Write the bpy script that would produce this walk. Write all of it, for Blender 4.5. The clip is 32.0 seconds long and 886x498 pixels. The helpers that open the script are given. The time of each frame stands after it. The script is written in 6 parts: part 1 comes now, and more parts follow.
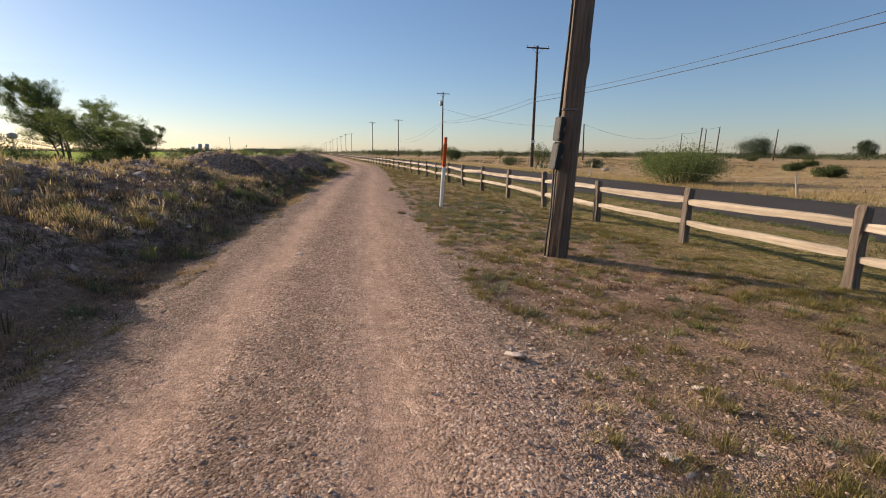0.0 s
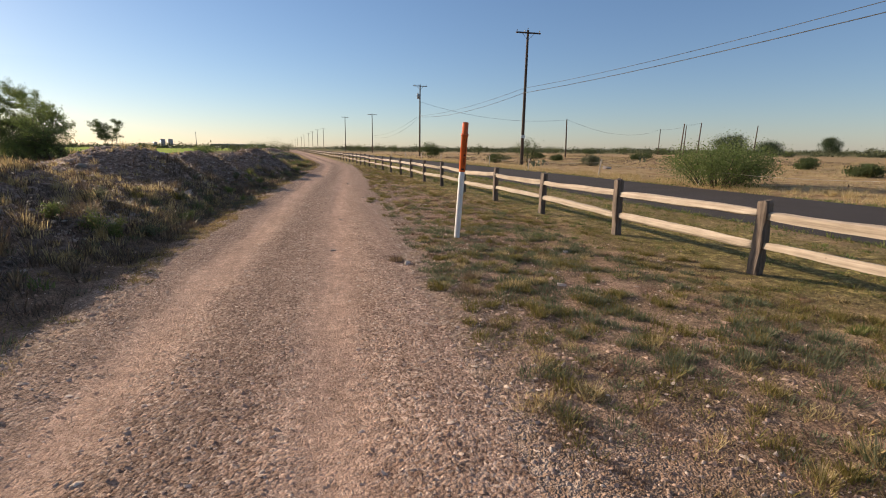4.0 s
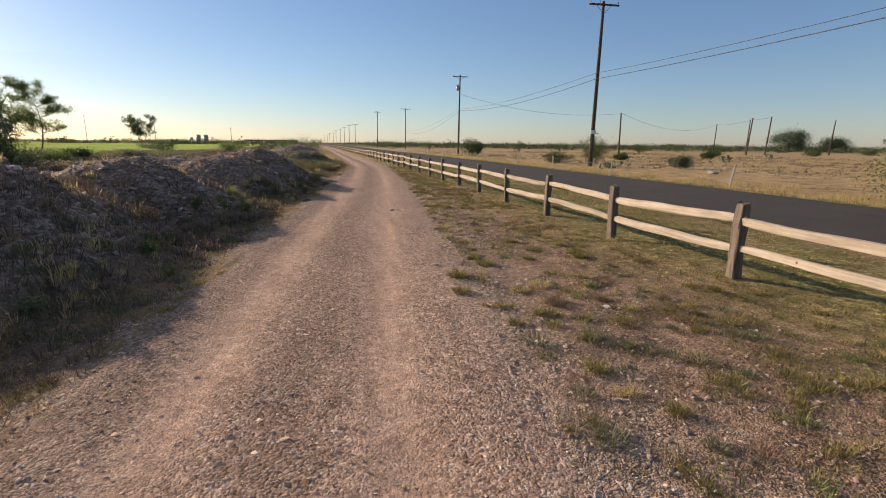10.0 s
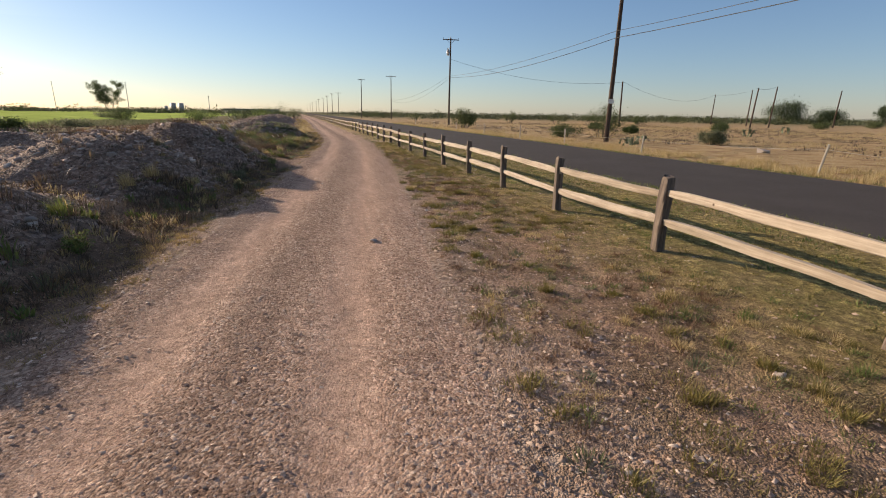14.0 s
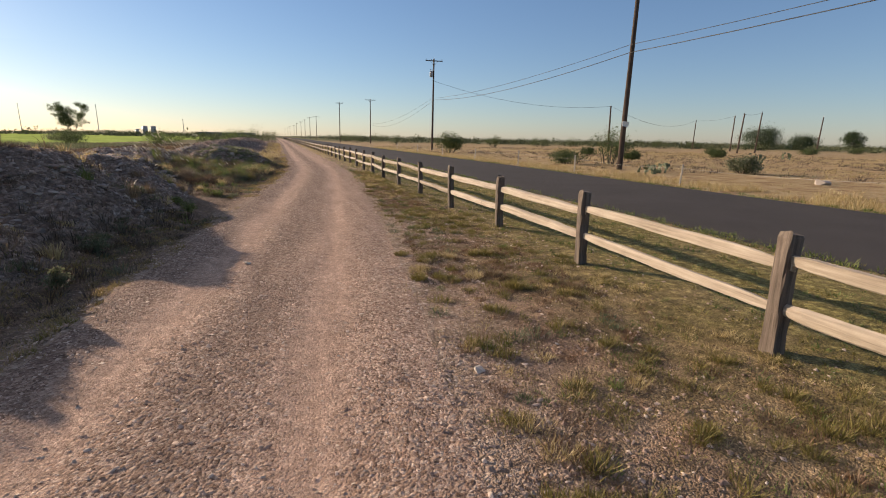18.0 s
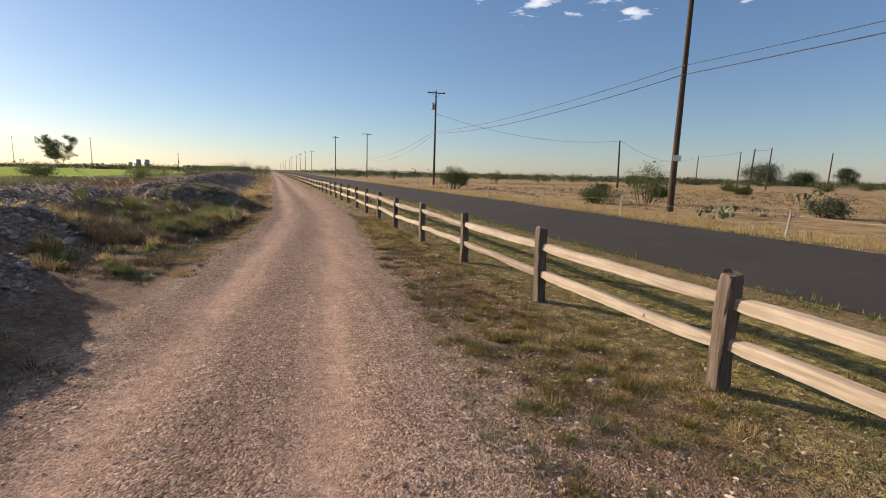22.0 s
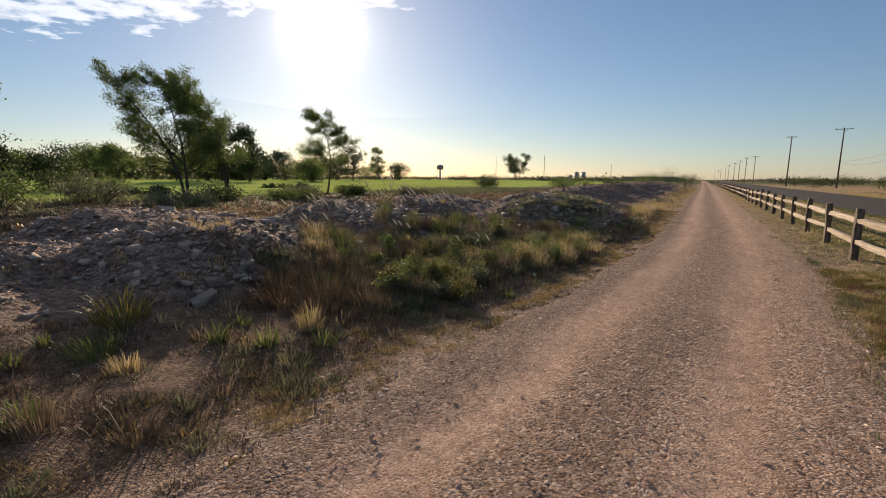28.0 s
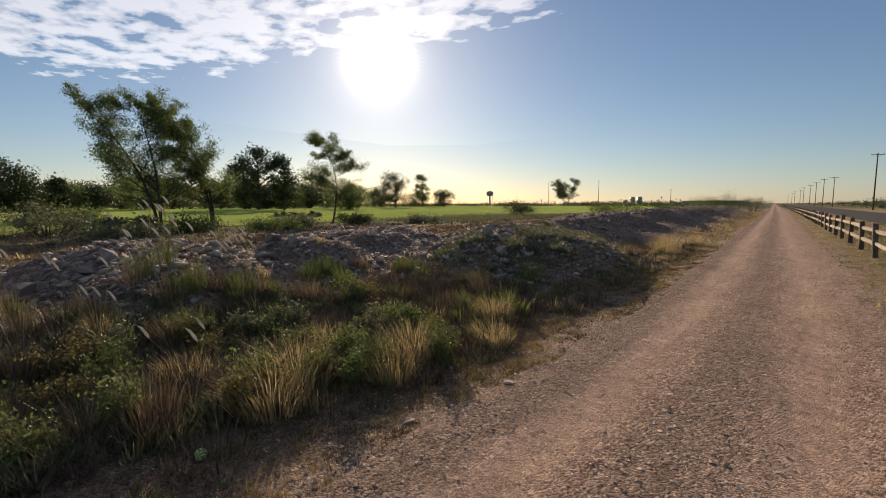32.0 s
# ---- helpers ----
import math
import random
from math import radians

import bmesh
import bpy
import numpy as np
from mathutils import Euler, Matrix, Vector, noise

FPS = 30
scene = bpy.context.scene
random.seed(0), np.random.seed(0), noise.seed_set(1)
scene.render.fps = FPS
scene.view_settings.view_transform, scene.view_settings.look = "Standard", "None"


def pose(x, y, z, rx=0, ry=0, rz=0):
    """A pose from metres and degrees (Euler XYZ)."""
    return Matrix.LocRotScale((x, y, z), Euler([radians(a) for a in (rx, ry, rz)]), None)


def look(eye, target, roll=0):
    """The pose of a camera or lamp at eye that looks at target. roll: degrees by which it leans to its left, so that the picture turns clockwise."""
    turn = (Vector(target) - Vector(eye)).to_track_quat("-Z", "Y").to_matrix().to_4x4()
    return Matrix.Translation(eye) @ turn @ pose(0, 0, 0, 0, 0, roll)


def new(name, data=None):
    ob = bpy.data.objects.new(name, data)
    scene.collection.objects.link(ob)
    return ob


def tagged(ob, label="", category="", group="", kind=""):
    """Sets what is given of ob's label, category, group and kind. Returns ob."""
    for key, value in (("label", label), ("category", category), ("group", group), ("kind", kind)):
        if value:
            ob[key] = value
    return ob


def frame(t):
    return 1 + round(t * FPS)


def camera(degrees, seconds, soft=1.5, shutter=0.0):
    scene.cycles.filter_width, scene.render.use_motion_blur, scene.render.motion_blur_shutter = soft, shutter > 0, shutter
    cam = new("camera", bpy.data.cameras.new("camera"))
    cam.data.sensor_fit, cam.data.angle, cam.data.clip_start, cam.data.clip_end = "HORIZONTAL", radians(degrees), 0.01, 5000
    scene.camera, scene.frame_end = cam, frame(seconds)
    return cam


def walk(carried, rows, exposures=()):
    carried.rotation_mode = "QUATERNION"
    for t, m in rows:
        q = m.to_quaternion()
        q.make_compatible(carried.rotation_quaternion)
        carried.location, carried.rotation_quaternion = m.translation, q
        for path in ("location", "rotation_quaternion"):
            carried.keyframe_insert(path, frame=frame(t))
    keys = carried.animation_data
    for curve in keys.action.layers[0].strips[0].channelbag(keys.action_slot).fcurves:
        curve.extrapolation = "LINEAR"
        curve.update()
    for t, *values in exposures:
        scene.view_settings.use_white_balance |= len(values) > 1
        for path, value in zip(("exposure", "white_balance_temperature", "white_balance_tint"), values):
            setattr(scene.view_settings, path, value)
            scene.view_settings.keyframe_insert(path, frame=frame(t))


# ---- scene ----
cam = camera(86.1, 32.0, soft=1.0)
PATH = [
    (0, (0.422, 0.503, 1.468), (0.825, 2.421, 1.068), 0.4),
    (0.5, (0.428, 1.114, 1.516), (0.882, 3.024, 1.132), 0.51),
    (1, (0.522, 1.751, 1.474), (1.000, 3.658, 1.109), 0.11),
    (1.5, (0.502, 2.426, 1.479), (1.038, 4.317, 1.113), 0.32),
    (2, (0.597, 3.068, 1.465), (1.106, 4.966, 1.090), 0.32),
    (2.5, (0.595, 3.760, 1.489), (1.125, 5.649, 1.099), 0.42),
    (4.5, (0.850, 6.527, 1.442), (1.327, 8.424, 1.026), 0.61),
    (5, (0.799, 7.195, 1.517), (1.234, 9.105, 1.116), 0.71),
    (5.5, (0.720, 7.863, 1.596), (1.101, 9.782, 1.179), 0.8),
    (6, (0.722, 8.499, 1.544), (1.043, 10.425, 1.112), 0.59),
    (6.5, (0.574, 9.136, 1.563), (0.917, 11.051, 1.101), 0.69),
    (7, (0.679, 9.843, 1.528), (1.009, 11.767, 1.091), 0.79),
    (7.5, (0.678, 10.489, 1.571), (1.024, 12.405, 1.115), 0.69),
    (8, (0.767, 11.208, 1.542), (1.125, 13.123, 1.089), 0.59),
    (8.5, (0.916, 11.856, 1.551), (1.249, 13.782, 1.126), 0.49),
    (9, (0.918, 12.581, 1.580), (1.262, 14.504, 1.153), 0.59),
    (9.5, (0.967, 13.231, 1.610), (1.310, 15.156, 1.191), 0.59),
    (10, (1.009, 13.857, 1.620), (1.395, 15.771, 1.187), 0.6),
    (10.5, (1.051, 14.568, 1.594), (1.471, 16.467, 1.127), 0.7),
    (11, (1.202, 15.225, 1.547), (1.622, 17.120, 1.066), 0.7),
    (11.5, (1.210, 15.892, 1.605), (1.660, 17.772, 1.094), 0.7),
    (12, (1.293, 16.556, 1.599), (1.729, 18.441, 1.093), 0.79),
    (12.5, (1.361, 17.191, 1.614), (1.796, 19.072, 1.092), 0.69),
    (13, (1.383, 17.869, 1.608), (1.822, 19.746, 1.076), 0.69),
    (13.5, (1.514, 18.527, 1.583), (1.933, 20.415, 1.072), 0.59),
    (14, (1.581, 19.309, 1.652), (2.018, 21.182, 1.105), 0.89),
    (14.5, (1.600, 19.961, 1.654), (1.999, 21.846, 1.118), 0.69),
    (16.5, (1.773, 22.827, 1.556), (2.301, 24.695, 1.076), 0.91),
    (17, (1.891, 23.422, 1.580), (2.438, 25.292, 1.127), 0.92),
    (17.5, (2.049, 24.044, 1.562), (2.587, 25.917, 1.111), 0.91),
    (18, (2.093, 24.687, 1.577), (2.619, 26.563, 1.125), 1.11),
    (18.5, (2.173, 25.307, 1.538), (2.654, 27.205, 1.132), 1.11),
    (19, (2.235, 26.028, 1.625), (2.740, 27.924, 1.235), 1.32),
    (19.5, (2.265, 26.684, 1.660), (2.784, 28.582, 1.302), 1.42),
    (20, (2.332, 27.374, 1.633), (2.867, 29.271, 1.293), 1.42),
    (20.5, (2.258, 28.104, 1.610), (2.828, 29.991, 1.273), 1.43),
    (21, (2.360, 28.777, 1.588), (2.904, 30.674, 1.265), 1.33),
    (21.5, (2.360, 29.512, 1.619), (2.919, 31.403, 1.286), 1.43),
    (22, (2.366, 30.213, 1.624), (2.921, 32.109, 1.310), 1.33),
    (22.5, (2.436, 30.952, 1.615), (2.985, 32.852, 1.318), 1.33),
    (23, (2.358, 31.480, 1.669), (2.904, 33.377, 1.349), 1.43),
    (23.5, (2.494, 32.184, 1.623), (2.982, 34.101, 1.329), 1.32),
    (24, (2.486, 32.921, 1.689), (2.982, 34.836, 1.392), 1.42),
    (24.5, (2.536, 33.631, 1.690), (3.006, 35.553, 1.398), 1.42),
    (25, (2.671, 34.448, 1.678), (3.054, 36.388, 1.376), 1.31),
    (25.5, (2.621, 35.026, 1.699), (2.751, 36.997, 1.389), 0.89),
    (26, (2.634, 35.703, 1.711), (2.375, 37.664, 1.414), 1.0),
    (26.5, (2.517, 36.324, 1.772), (1.805, 38.170, 1.484), 0.76),
    (28.5, (2.921, 38.286, 1.414), (1.847, 39.948, 1.125), 0.45),
    (29, (2.933, 38.884, 1.405), (1.814, 40.521, 1.141), 0.57),
    (29.5, (2.926, 39.668, 1.471), (1.751, 41.266, 1.218), 0.29),
    (30, (2.958, 40.384, 1.476), (1.764, 41.973, 1.257), 0.29),
    (30.5, (2.991, 41.127, 1.447), (1.784, 42.706, 1.230), 0.1),
    (31, (2.975, 41.876, 1.426), (1.739, 43.435, 1.224), 0.21),
    (31.5, (2.968, 42.542, 1.436), (1.734, 44.105, 1.249), -0.09),
    (32, (3.023, 43.324, 1.490), (1.782, 44.881, 1.302), -0.19),
]
walk(cam, [(t, look(eye, target, roll)) for t, eye, target, roll in PATH], exposures=[(0, 0.55, 6800, 16), (25, 0.52, 6800, 16), (29, 0.12, 7150, 15), (32, 0.05, 7150, 15)])

# ---- sky and sun ----
SUN_AZ, SUN_EL = -45.8, 16.2          # degrees, clockwise from +y; height above the horizon
world = bpy.data.worlds.new("sky")
scene.world = world
world.use_nodes = True
wn = world.node_tree
sky = wn.nodes.new("ShaderNodeTexSky")
sky.sky_type = 'NISHITA'
sky.sun_disc = False
sky.sun_elevation = radians(SUN_EL)
sky.sun_rotation = radians(SUN_AZ)
sky.air_density, sky.dust_density, sky.ozone_density = 1.0, 0.2, 3.0
haze = wn.nodes.new("ShaderNodeMix")          # a little even blue haze over the whole dome
haze.data_type, haze.blend_type = 'RGBA', 'ADD'
haze.inputs[0].default_value = 1.0
haze.inputs[7].default_value = (0.17, 0.46, 0.99, 1)
wn.links.new(sky.outputs[0], haze.inputs[6])
clear = wn.nodes.new("ShaderNodeMix")          # clean dry air: a deeper blue
clear.data_type, clear.blend_type = 'RGBA', 'MULTIPLY'
clear.inputs[0].default_value = 1.0
clear.inputs[7].default_value = (0.99, 1.0, 1.03, 1)
wn.links.new(haze.outputs[2], clear.inputs[6])
wn.links.new(clear.outputs[2], wn.nodes["Background"].inputs[0])
wn.nodes["Background"].inputs[1].default_value = 0.07
sun_data = bpy.data.lights.new("sun", 'SUN')
sun_data.energy, sun_data.angle, sun_data.color = 5.0, radians(0.55), (1.0, 0.855, 0.655)
sun_dir = Vector((math.sin(radians(SUN_AZ)) * math.cos(radians(SUN_EL)), math.cos(radians(SUN_AZ)) * math.cos(radians(SUN_EL)), math.sin(radians(SUN_EL))))
sun = new("sun", sun_data)
sun.matrix_world = look((0, 0, 60), Vector((0, 0, 60)) - sun_dir)


# ---- materials ----
class Nodes:
    """Short hand for building a node material."""

    def __init__(self, name):
        self.mat = bpy.data.materials.new(name)
        self.mat.use_nodes = True
        self.tree = self.mat.node_tree
        self.out = self.tree.nodes["Material Output"]
        self.bsdf = self.tree.nodes["Principled BSDF"]

    def add(self, kind, **values):
        node = self.tree.nodes.new(kind)
        for key, value in values.items():
            node.inputs[key.replace("_", " ")].default_value = value
        return node

    def link(self, a, b):
        self.tree.links.new(a, b)

    def coords(self):
        return self.add("ShaderNodeTexCoord").outputs["Object"]

    def noise(self, scale, detail=4.0, rough=0.6, vec=None):
        n = self.add("ShaderNodeTexNoise", Scale=scale, Detail=detail, Roughness=rough)
        self.link(vec if vec else self.coords(), n.inputs["Vector"])
        return n.outputs["Fac"]

    def cells(self, scale, vec=None, feature='F1'):
        n = self.add("ShaderNodeTexVoronoi", Scale=scale)
        n.feature = feature
        self.link(vec if vec else self.coords(), n.inputs["Vector"])
        return n

    def ramp(self, fac, *stops):
        n = self.add("ShaderNodeValToRGB")
        el = n.color_ramp.elements
        while len(el) < len(stops):
            el.new(0.5)
        for e, (p, c) in zip(el, stops):
            e.position = p
            e.color = (*c, 1) if len(c) == 3 else c
        self.link(fac, n.inputs[0])
        return n.outputs[0]

    def mix(self, fac, a, b, how='MIX'):
        n = self.tree.nodes.new("ShaderNodeMix")
        n.data_type, n.blend_type = 'RGBA', how
        for socket, value in ((n.inputs[0], fac), (n.inputs[6], a), (n.inputs[7], b)):
            if isinstance(value, (int, float)):
                socket.default_value = value
            elif isinstance(value, tuple):
                socket.default_value = (*value, 1)
            else:
                self.link(value, socket)
        return n.outputs[2]

    def math(self, how, a, b=0.0):
        n = self.tree.nodes.new("ShaderNodeMath")
        n.operation = how
        for socket, value in zip(n.inputs, (a, b)):
            if isinstance(value, (int, float)):
                socket.default_value = value
            else:
                self.link(value, socket)
        return n.outputs[0]

    def attr(self, name):
        n = self.tree.nodes.new("ShaderNodeAttribute")
        n.attribute_name = name
        return n.outputs["Fac"]

    def island(self):
        return self.tree.nodes.new("ShaderNodeNewGeometry").outputs["Random Per Island"]

    def chance(self):
        return self.tree.nodes.new("ShaderNodeObjectInfo").outputs["Random"]

    def bump(self, height, strength=0.5, distance=0.02):
        n = self.add("ShaderNodeBump", Strength=strength, Distance=distance)
        self.link(height, n.inputs["Height"])
        self.link(n.outputs[0], self.bsdf.inputs["Normal"])

    def done(self, color, rough=0.85, metal=0.0, spec=0.3):
        for socket, value in (("Base Color", color), ("Roughness", rough), ("Metallic", metal), ("Specular IOR Level", spec)):
            s = self.bsdf.inputs[socket]
            if isinstance(value, (int, float)):
                s.default_value = value
            elif isinstance(value, tuple):
                s.default_value = (*value, 1)
            else:
                self.link(value, s)
        return self.mat


def soil_material():
    n = Nodes("dry_soil")
    big, mid, fine = n.noise(0.35, 5), n.noise(3.0, 6, 0.7), n.noise(45, 3, 0.7)
    soil = n.ramp(mid, (0.25, (0.25, 0.152, 0.10)), (0.5, (0.40, 0.262, 0.18)), (0.75, (0.53, 0.372, 0.265)))
    litter = n.ramp(fine, (0.3, (0.14, 0.092, 0.06)), (0.6, (0.30, 0.21, 0.135)), (0.85, (0.50, 0.38, 0.25)))
    cover = n.ramp(n.noise(1.3, 5, 0.7), (0.42, (0, 0, 0)), (0.60, (1, 1, 1)))
    base = n.mix(cover, soil, litter)
    # greener grass between the fence and the road
    green = n.ramp(n.noise(8, 7, 0.85), (0.34, (0.14, 0.13, 0.04)), (0.5, (0.34, 0.30, 0.095)), (0.66, (0.62, 0.52, 0.20)))
    base = n.mix(n.math('MULTIPLY', n.attr("lush"), 0.75), base, green)
    # dark loam at the foot of the banks
    loam = n.ramp(n.noise(5.0, 6, 0.75), (0.3, (0.10, 0.064, 0.044)), (0.5, (0.19, 0.125, 0.088)), (0.72, (0.33, 0.235, 0.17)))
    base = n.mix(n.math('MULTIPLY', n.attr("loam"), 0.7), base, loam)
    # loose stones strewn beside the path
    cell, grit = n.cells(36), n.cells(84)
    stones = n.ramp(cell.outputs["Color"], (0.0, (0.17, 0.11, 0.077)), (0.5, (0.41, 0.29, 0.215)), (1.0, (0.72, 0.57, 0.455)))
    base = n.mix(0.85, base, n.ramp(grit.outputs["Color"], (0.0, (0.35, 0.33, 0.31)), (0.5, (0.9, 0.88, 0.85)), (1.0, (1.6, 1.58, 1.55))), 'MULTIPLY')
    base = n.mix(n.math('MULTIPLY', n.attr("gravel"), n.ramp(n.noise(2.2, 4), (0.32, (0.25, 0.25, 0.25)), (0.52, (1, 1, 1)))), base, stones)
    # rubble banks: crushed grey-mauve caliche
    rub = n.cells(19)
    rubble = n.ramp(rub.outputs["Color"], (0.0, (0.16, 0.108, 0.08)), (0.6, (0.34, 0.245, 0.195)), (1.0, (0.52, 0.41, 0.34)))
    rubble = n.mix(0.6, rubble, n.ramp(n.cells(60).outputs["Color"], (0.0, (0.45, 0.43, 0.42)), (1.0, (1.3, 1.28, 1.25))), 'MULTIPLY')
    base = n.mix(n.attr("mound"), base, rubble)
    # pale dry pasture
    field = n.ramp(n.noise(0.9, 6, 0.7), (0.3, (0.22, 0.125, 0.065)), (0.5, (0.42, 0.29, 0.15)), (0.72, (0.52, 0.40, 0.22)))
    base = n.mix(n.attr("field"), base, field)
    # rank meadow behind the banks
    meadow = n.ramp(n.noise(0.8, 6, 0.7), (0.3, (0.07, 0.06, 0.028)), (0.5, (0.14, 0.105, 0.05)), (0.72, (0.23, 0.165, 0.085)))
    base = n.mix(n.attr("meadow"), base, meadow)
    # far plain: olive scrub
    scrub = n.ramp(n.noise(0.02, 6, 0.7), (0.35, (0.09, 0.095, 0.035)), (0.65, (0.20, 0.17, 0.07)))
    base = n.mix(n.attr("plain"), base, scrub)
    base = n.mix(0.7, base, n.ramp(n.noise(11, 7, 0.85), (0.34, (0.42, 0.41, 0.40)), (0.5, (0.98, 0.98, 0.98)), (0.66, (1.5, 1.47, 1.43))), 'MULTIPLY')
    base = n.mix(0.35, base, n.ramp(big, (0.3, (0.55, 0.5, 0.45)), (0.7, (1, 1, 1))), 'MULTIPLY')
    tufty = n.cells(8.5, n.mix(0.12, n.coords(), n.tree.nodes.new("ShaderNodeTexNoise").outputs["Color"]))
    mat = n.ramp(tufty.outputs["Distance"], (0.15, (1.35, 1.33, 1.2)), (0.55, (0.62, 0.58, 0.54)))
    base = n.mix(n.math('MULTIPLY', n.attr("lush"), 0.8), base, n.mix(1.0, base, mat, 'MULTIPLY'))
    h = n.math('ADD', n.math('MULTIPLY', n.math('ADD', cell.outputs["Distance"], grit.outputs["Distance"]), -0.6), n.math('MULTIPLY', fine, 0.8))
    h = n.math('ADD', h, n.math('MULTIPLY', n.math('MULTIPLY', rub.outputs["Distance"], n.attr("mound")), -3.0))
    h = n.math('ADD', h, n.math('MULTIPLY', n.math('MULTIPLY', tufty.outputs["Distance"], n.attr("lush")), -1.6))
    h = n.math('ADD', h, n.math('MULTIPLY', n.noise(9, 4, 0.7), 1.2))
    n.bump(h, 0.9, 0.03)
    return n.done(base, 0.95, 0, 0.1)


def gravel_material():
    n = Nodes("pinkish_gravel")
    lat = n.attr("lat")
    wob = n.math('ADD', lat, n.math('MULTIPLY', n.math('SUBTRACT', n.noise(0.6, 3), 0.5), 0.35))
    rut = n.math('ABSOLUTE', n.math('SUBTRACT', n.math('ABSOLUTE', wob), 0.66))
    worn = n.ramp(rut, (0.06, (1, 1, 1)), (0.34, (0, 0, 0)))
    c1, c2 = n.cells(52), n.cells(105)
    stones = n.ramp(c1.outputs["Color"], (0.0, (0.19, 0.116, 0.08)), (0.4, (0.40, 0.265, 0.192)), (0.75, (0.57, 0.415, 0.315)), (1.0, (0.76, 0.60, 0.48)))
    grit = n.ramp(c2.outputs["Color"], (0.0, (0.27, 0.165, 0.115)), (0.5, (0.48, 0.32, 0.235)), (1.0, (0.74, 0.54, 0.42)))
    stones = n.mix(0.6, stones, n.ramp(c2.outputs["Color"], (0.0, (0.45, 0.43, 0.41)), (1.0, (1.5, 1.5, 1.5))), 'MULTIPLY')
    dust = n.mix(0.3, grit, n.ramp(n.noise(4.0, 5), (0.3, (0.55, 0.365, 0.265)), (0.7, (0.70, 0.495, 0.375))))
    base = n.mix(n.math('MULTIPLY', worn, 0.8), stones, dust)
    base = n.mix(0.5, base, n.ramp(n.noise(1.4, 6, 0.65), (0.3, (0.63, 0.55, 0.50)), (0.7, (1.05, 0.985, 0.92))), 'MULTIPLY')
    # streaks drawn out by wheels
    long = n.add("ShaderNodeMapping")
    long.inputs["Scale"].default_value = (5.5, 0.55, 1)
    n.link(n.coords(), long.inputs["Vector"])
    base = n.mix(0.5, base, n.ramp(n.noise(1.0, 5, 0.7, long.outputs[0]), (0.34, (0.66, 0.64, 0.62)), (0.66, (1.22, 1.22, 1.22))), 'MULTIPLY')
    # looser, greyer stones along the left edge, the shade there painted in as darker colour
    edge_shade = n.ramp(n.math('MULTIPLY', wob, -1.0), (0.78, (0, 0, 0)), (1.25, (1, 1, 1)))
    base = n.mix(n.math('MULTIPLY', edge_shade, 0.9), base, (0.66, 0.66, 0.68), 'MULTIPLY')
    # coarse grey stones left along the middle, and clots of dirt and stones all over
    middle = n.ramp(n.math('ABSOLUTE', wob), (0.12, (1, 1, 1)), (0.42, (0, 0, 0)))
    base = n.mix(n.math('MULTIPLY', middle, 0.75), base, (0.64, 0.64, 0.65), 'MULTIPLY')
    base = n.mix(0.9, base, n.ramp(n.noise(11, 8, 0.9), (0.34, (0.42, 0.41, 0.40)), (0.5, (0.98, 0.98, 0.98)), (0.66, (1.5, 1.5, 1.5))), 'MULTIPLY')
    h = n.math('ADD', n.math('MULTIPLY', n.math('MULTIPLY', c1.outputs["Distance"], -1.3), n.math('SUBTRACT', 1.25, n.math('MULTIPLY', worn, 0.7))), n.math('MULTIPLY', c2.outputs["Distance"], -0.6))
    h = n.math('ADD', n.math('MULTIPLY', h, 0.5), n.math('MULTIPLY', n.noise(70, 4, 0.75), 0.7))
    n.bump(h, 0.85, 0.021)
    return n.done(base, 0.95, 0, 0.12)


def asphalt_material():
    n = Nodes("worn_asphalt")
    base = n.ramp(n.noise(90, 3, 0.8), (0.3, (0.04, 0.033, 0.029)), (0.7, (0.095, 0.08, 0.07)))
    base = n.mix(0.5, base, n.ramp(n.noise(0.5, 5), (0.3, (0.6, 0.58, 0.57)), (0.7, (1, 1, 1))), 'MULTIPLY')
    n.bump(n.noise(160, 2), 0.4, 0.006)
    return n.done(base, 0.9, 0, 0.12)


def timber_material(name, dark, light, grain=26.0, along=0, knots=False, rough=0.8):
    n = Nodes(name)
    m = n.add("ShaderNodeMapping")
    s = [grain, grain, grain]
    s[along] = grain * 0.045
    m.inputs["Scale"].default_value = s
    n.link(n.coords(), m.inputs["Vector"])
    o = n.add("ShaderNodeVectorMath")
    shift = n.tree.nodes.new("ShaderNodeCombineXYZ")
    n.link(n.math('MULTIPLY', n.chance(), 31.0), shift.inputs[0])
    n.link(n.math('MULTIPLY', n.chance(), 17.0), shift.inputs[1])
    n.link(m.outputs[0], o.inputs[0])
    n.link(shift.outputs[0], o.inputs[1])
    g = n.noise(1.0, 7, 0.7, o.outputs[0])
    base = n.ramp(g, (0.3, dark), (0.7, light))
    base = n.mix(0.45, base, n.ramp(n.noise(2.4, 4), (0.3, (0.55, 0.52, 0.5)), (0.7, (1, 1, 1))), 'MULTIPLY')
    if knots:
        k = n.cells(3.1)
        spot = n.ramp(k.outputs["Distance"], (0.035, (1, 1, 1)), (0.075, (0, 0, 0)))
        base = n.mix(spot, base, (0.07, 0.035, 0.018))
    base = n.mix(0.35, base, n.ramp(n.chance(), (0.0, (0.72, 0.70, 0.68)), (1.0, (1, 1, 1))), 'MULTIPLY')
    n.bump(g, 0.55, 0.012)
    return n.done(base, rough, 0, 0.25)


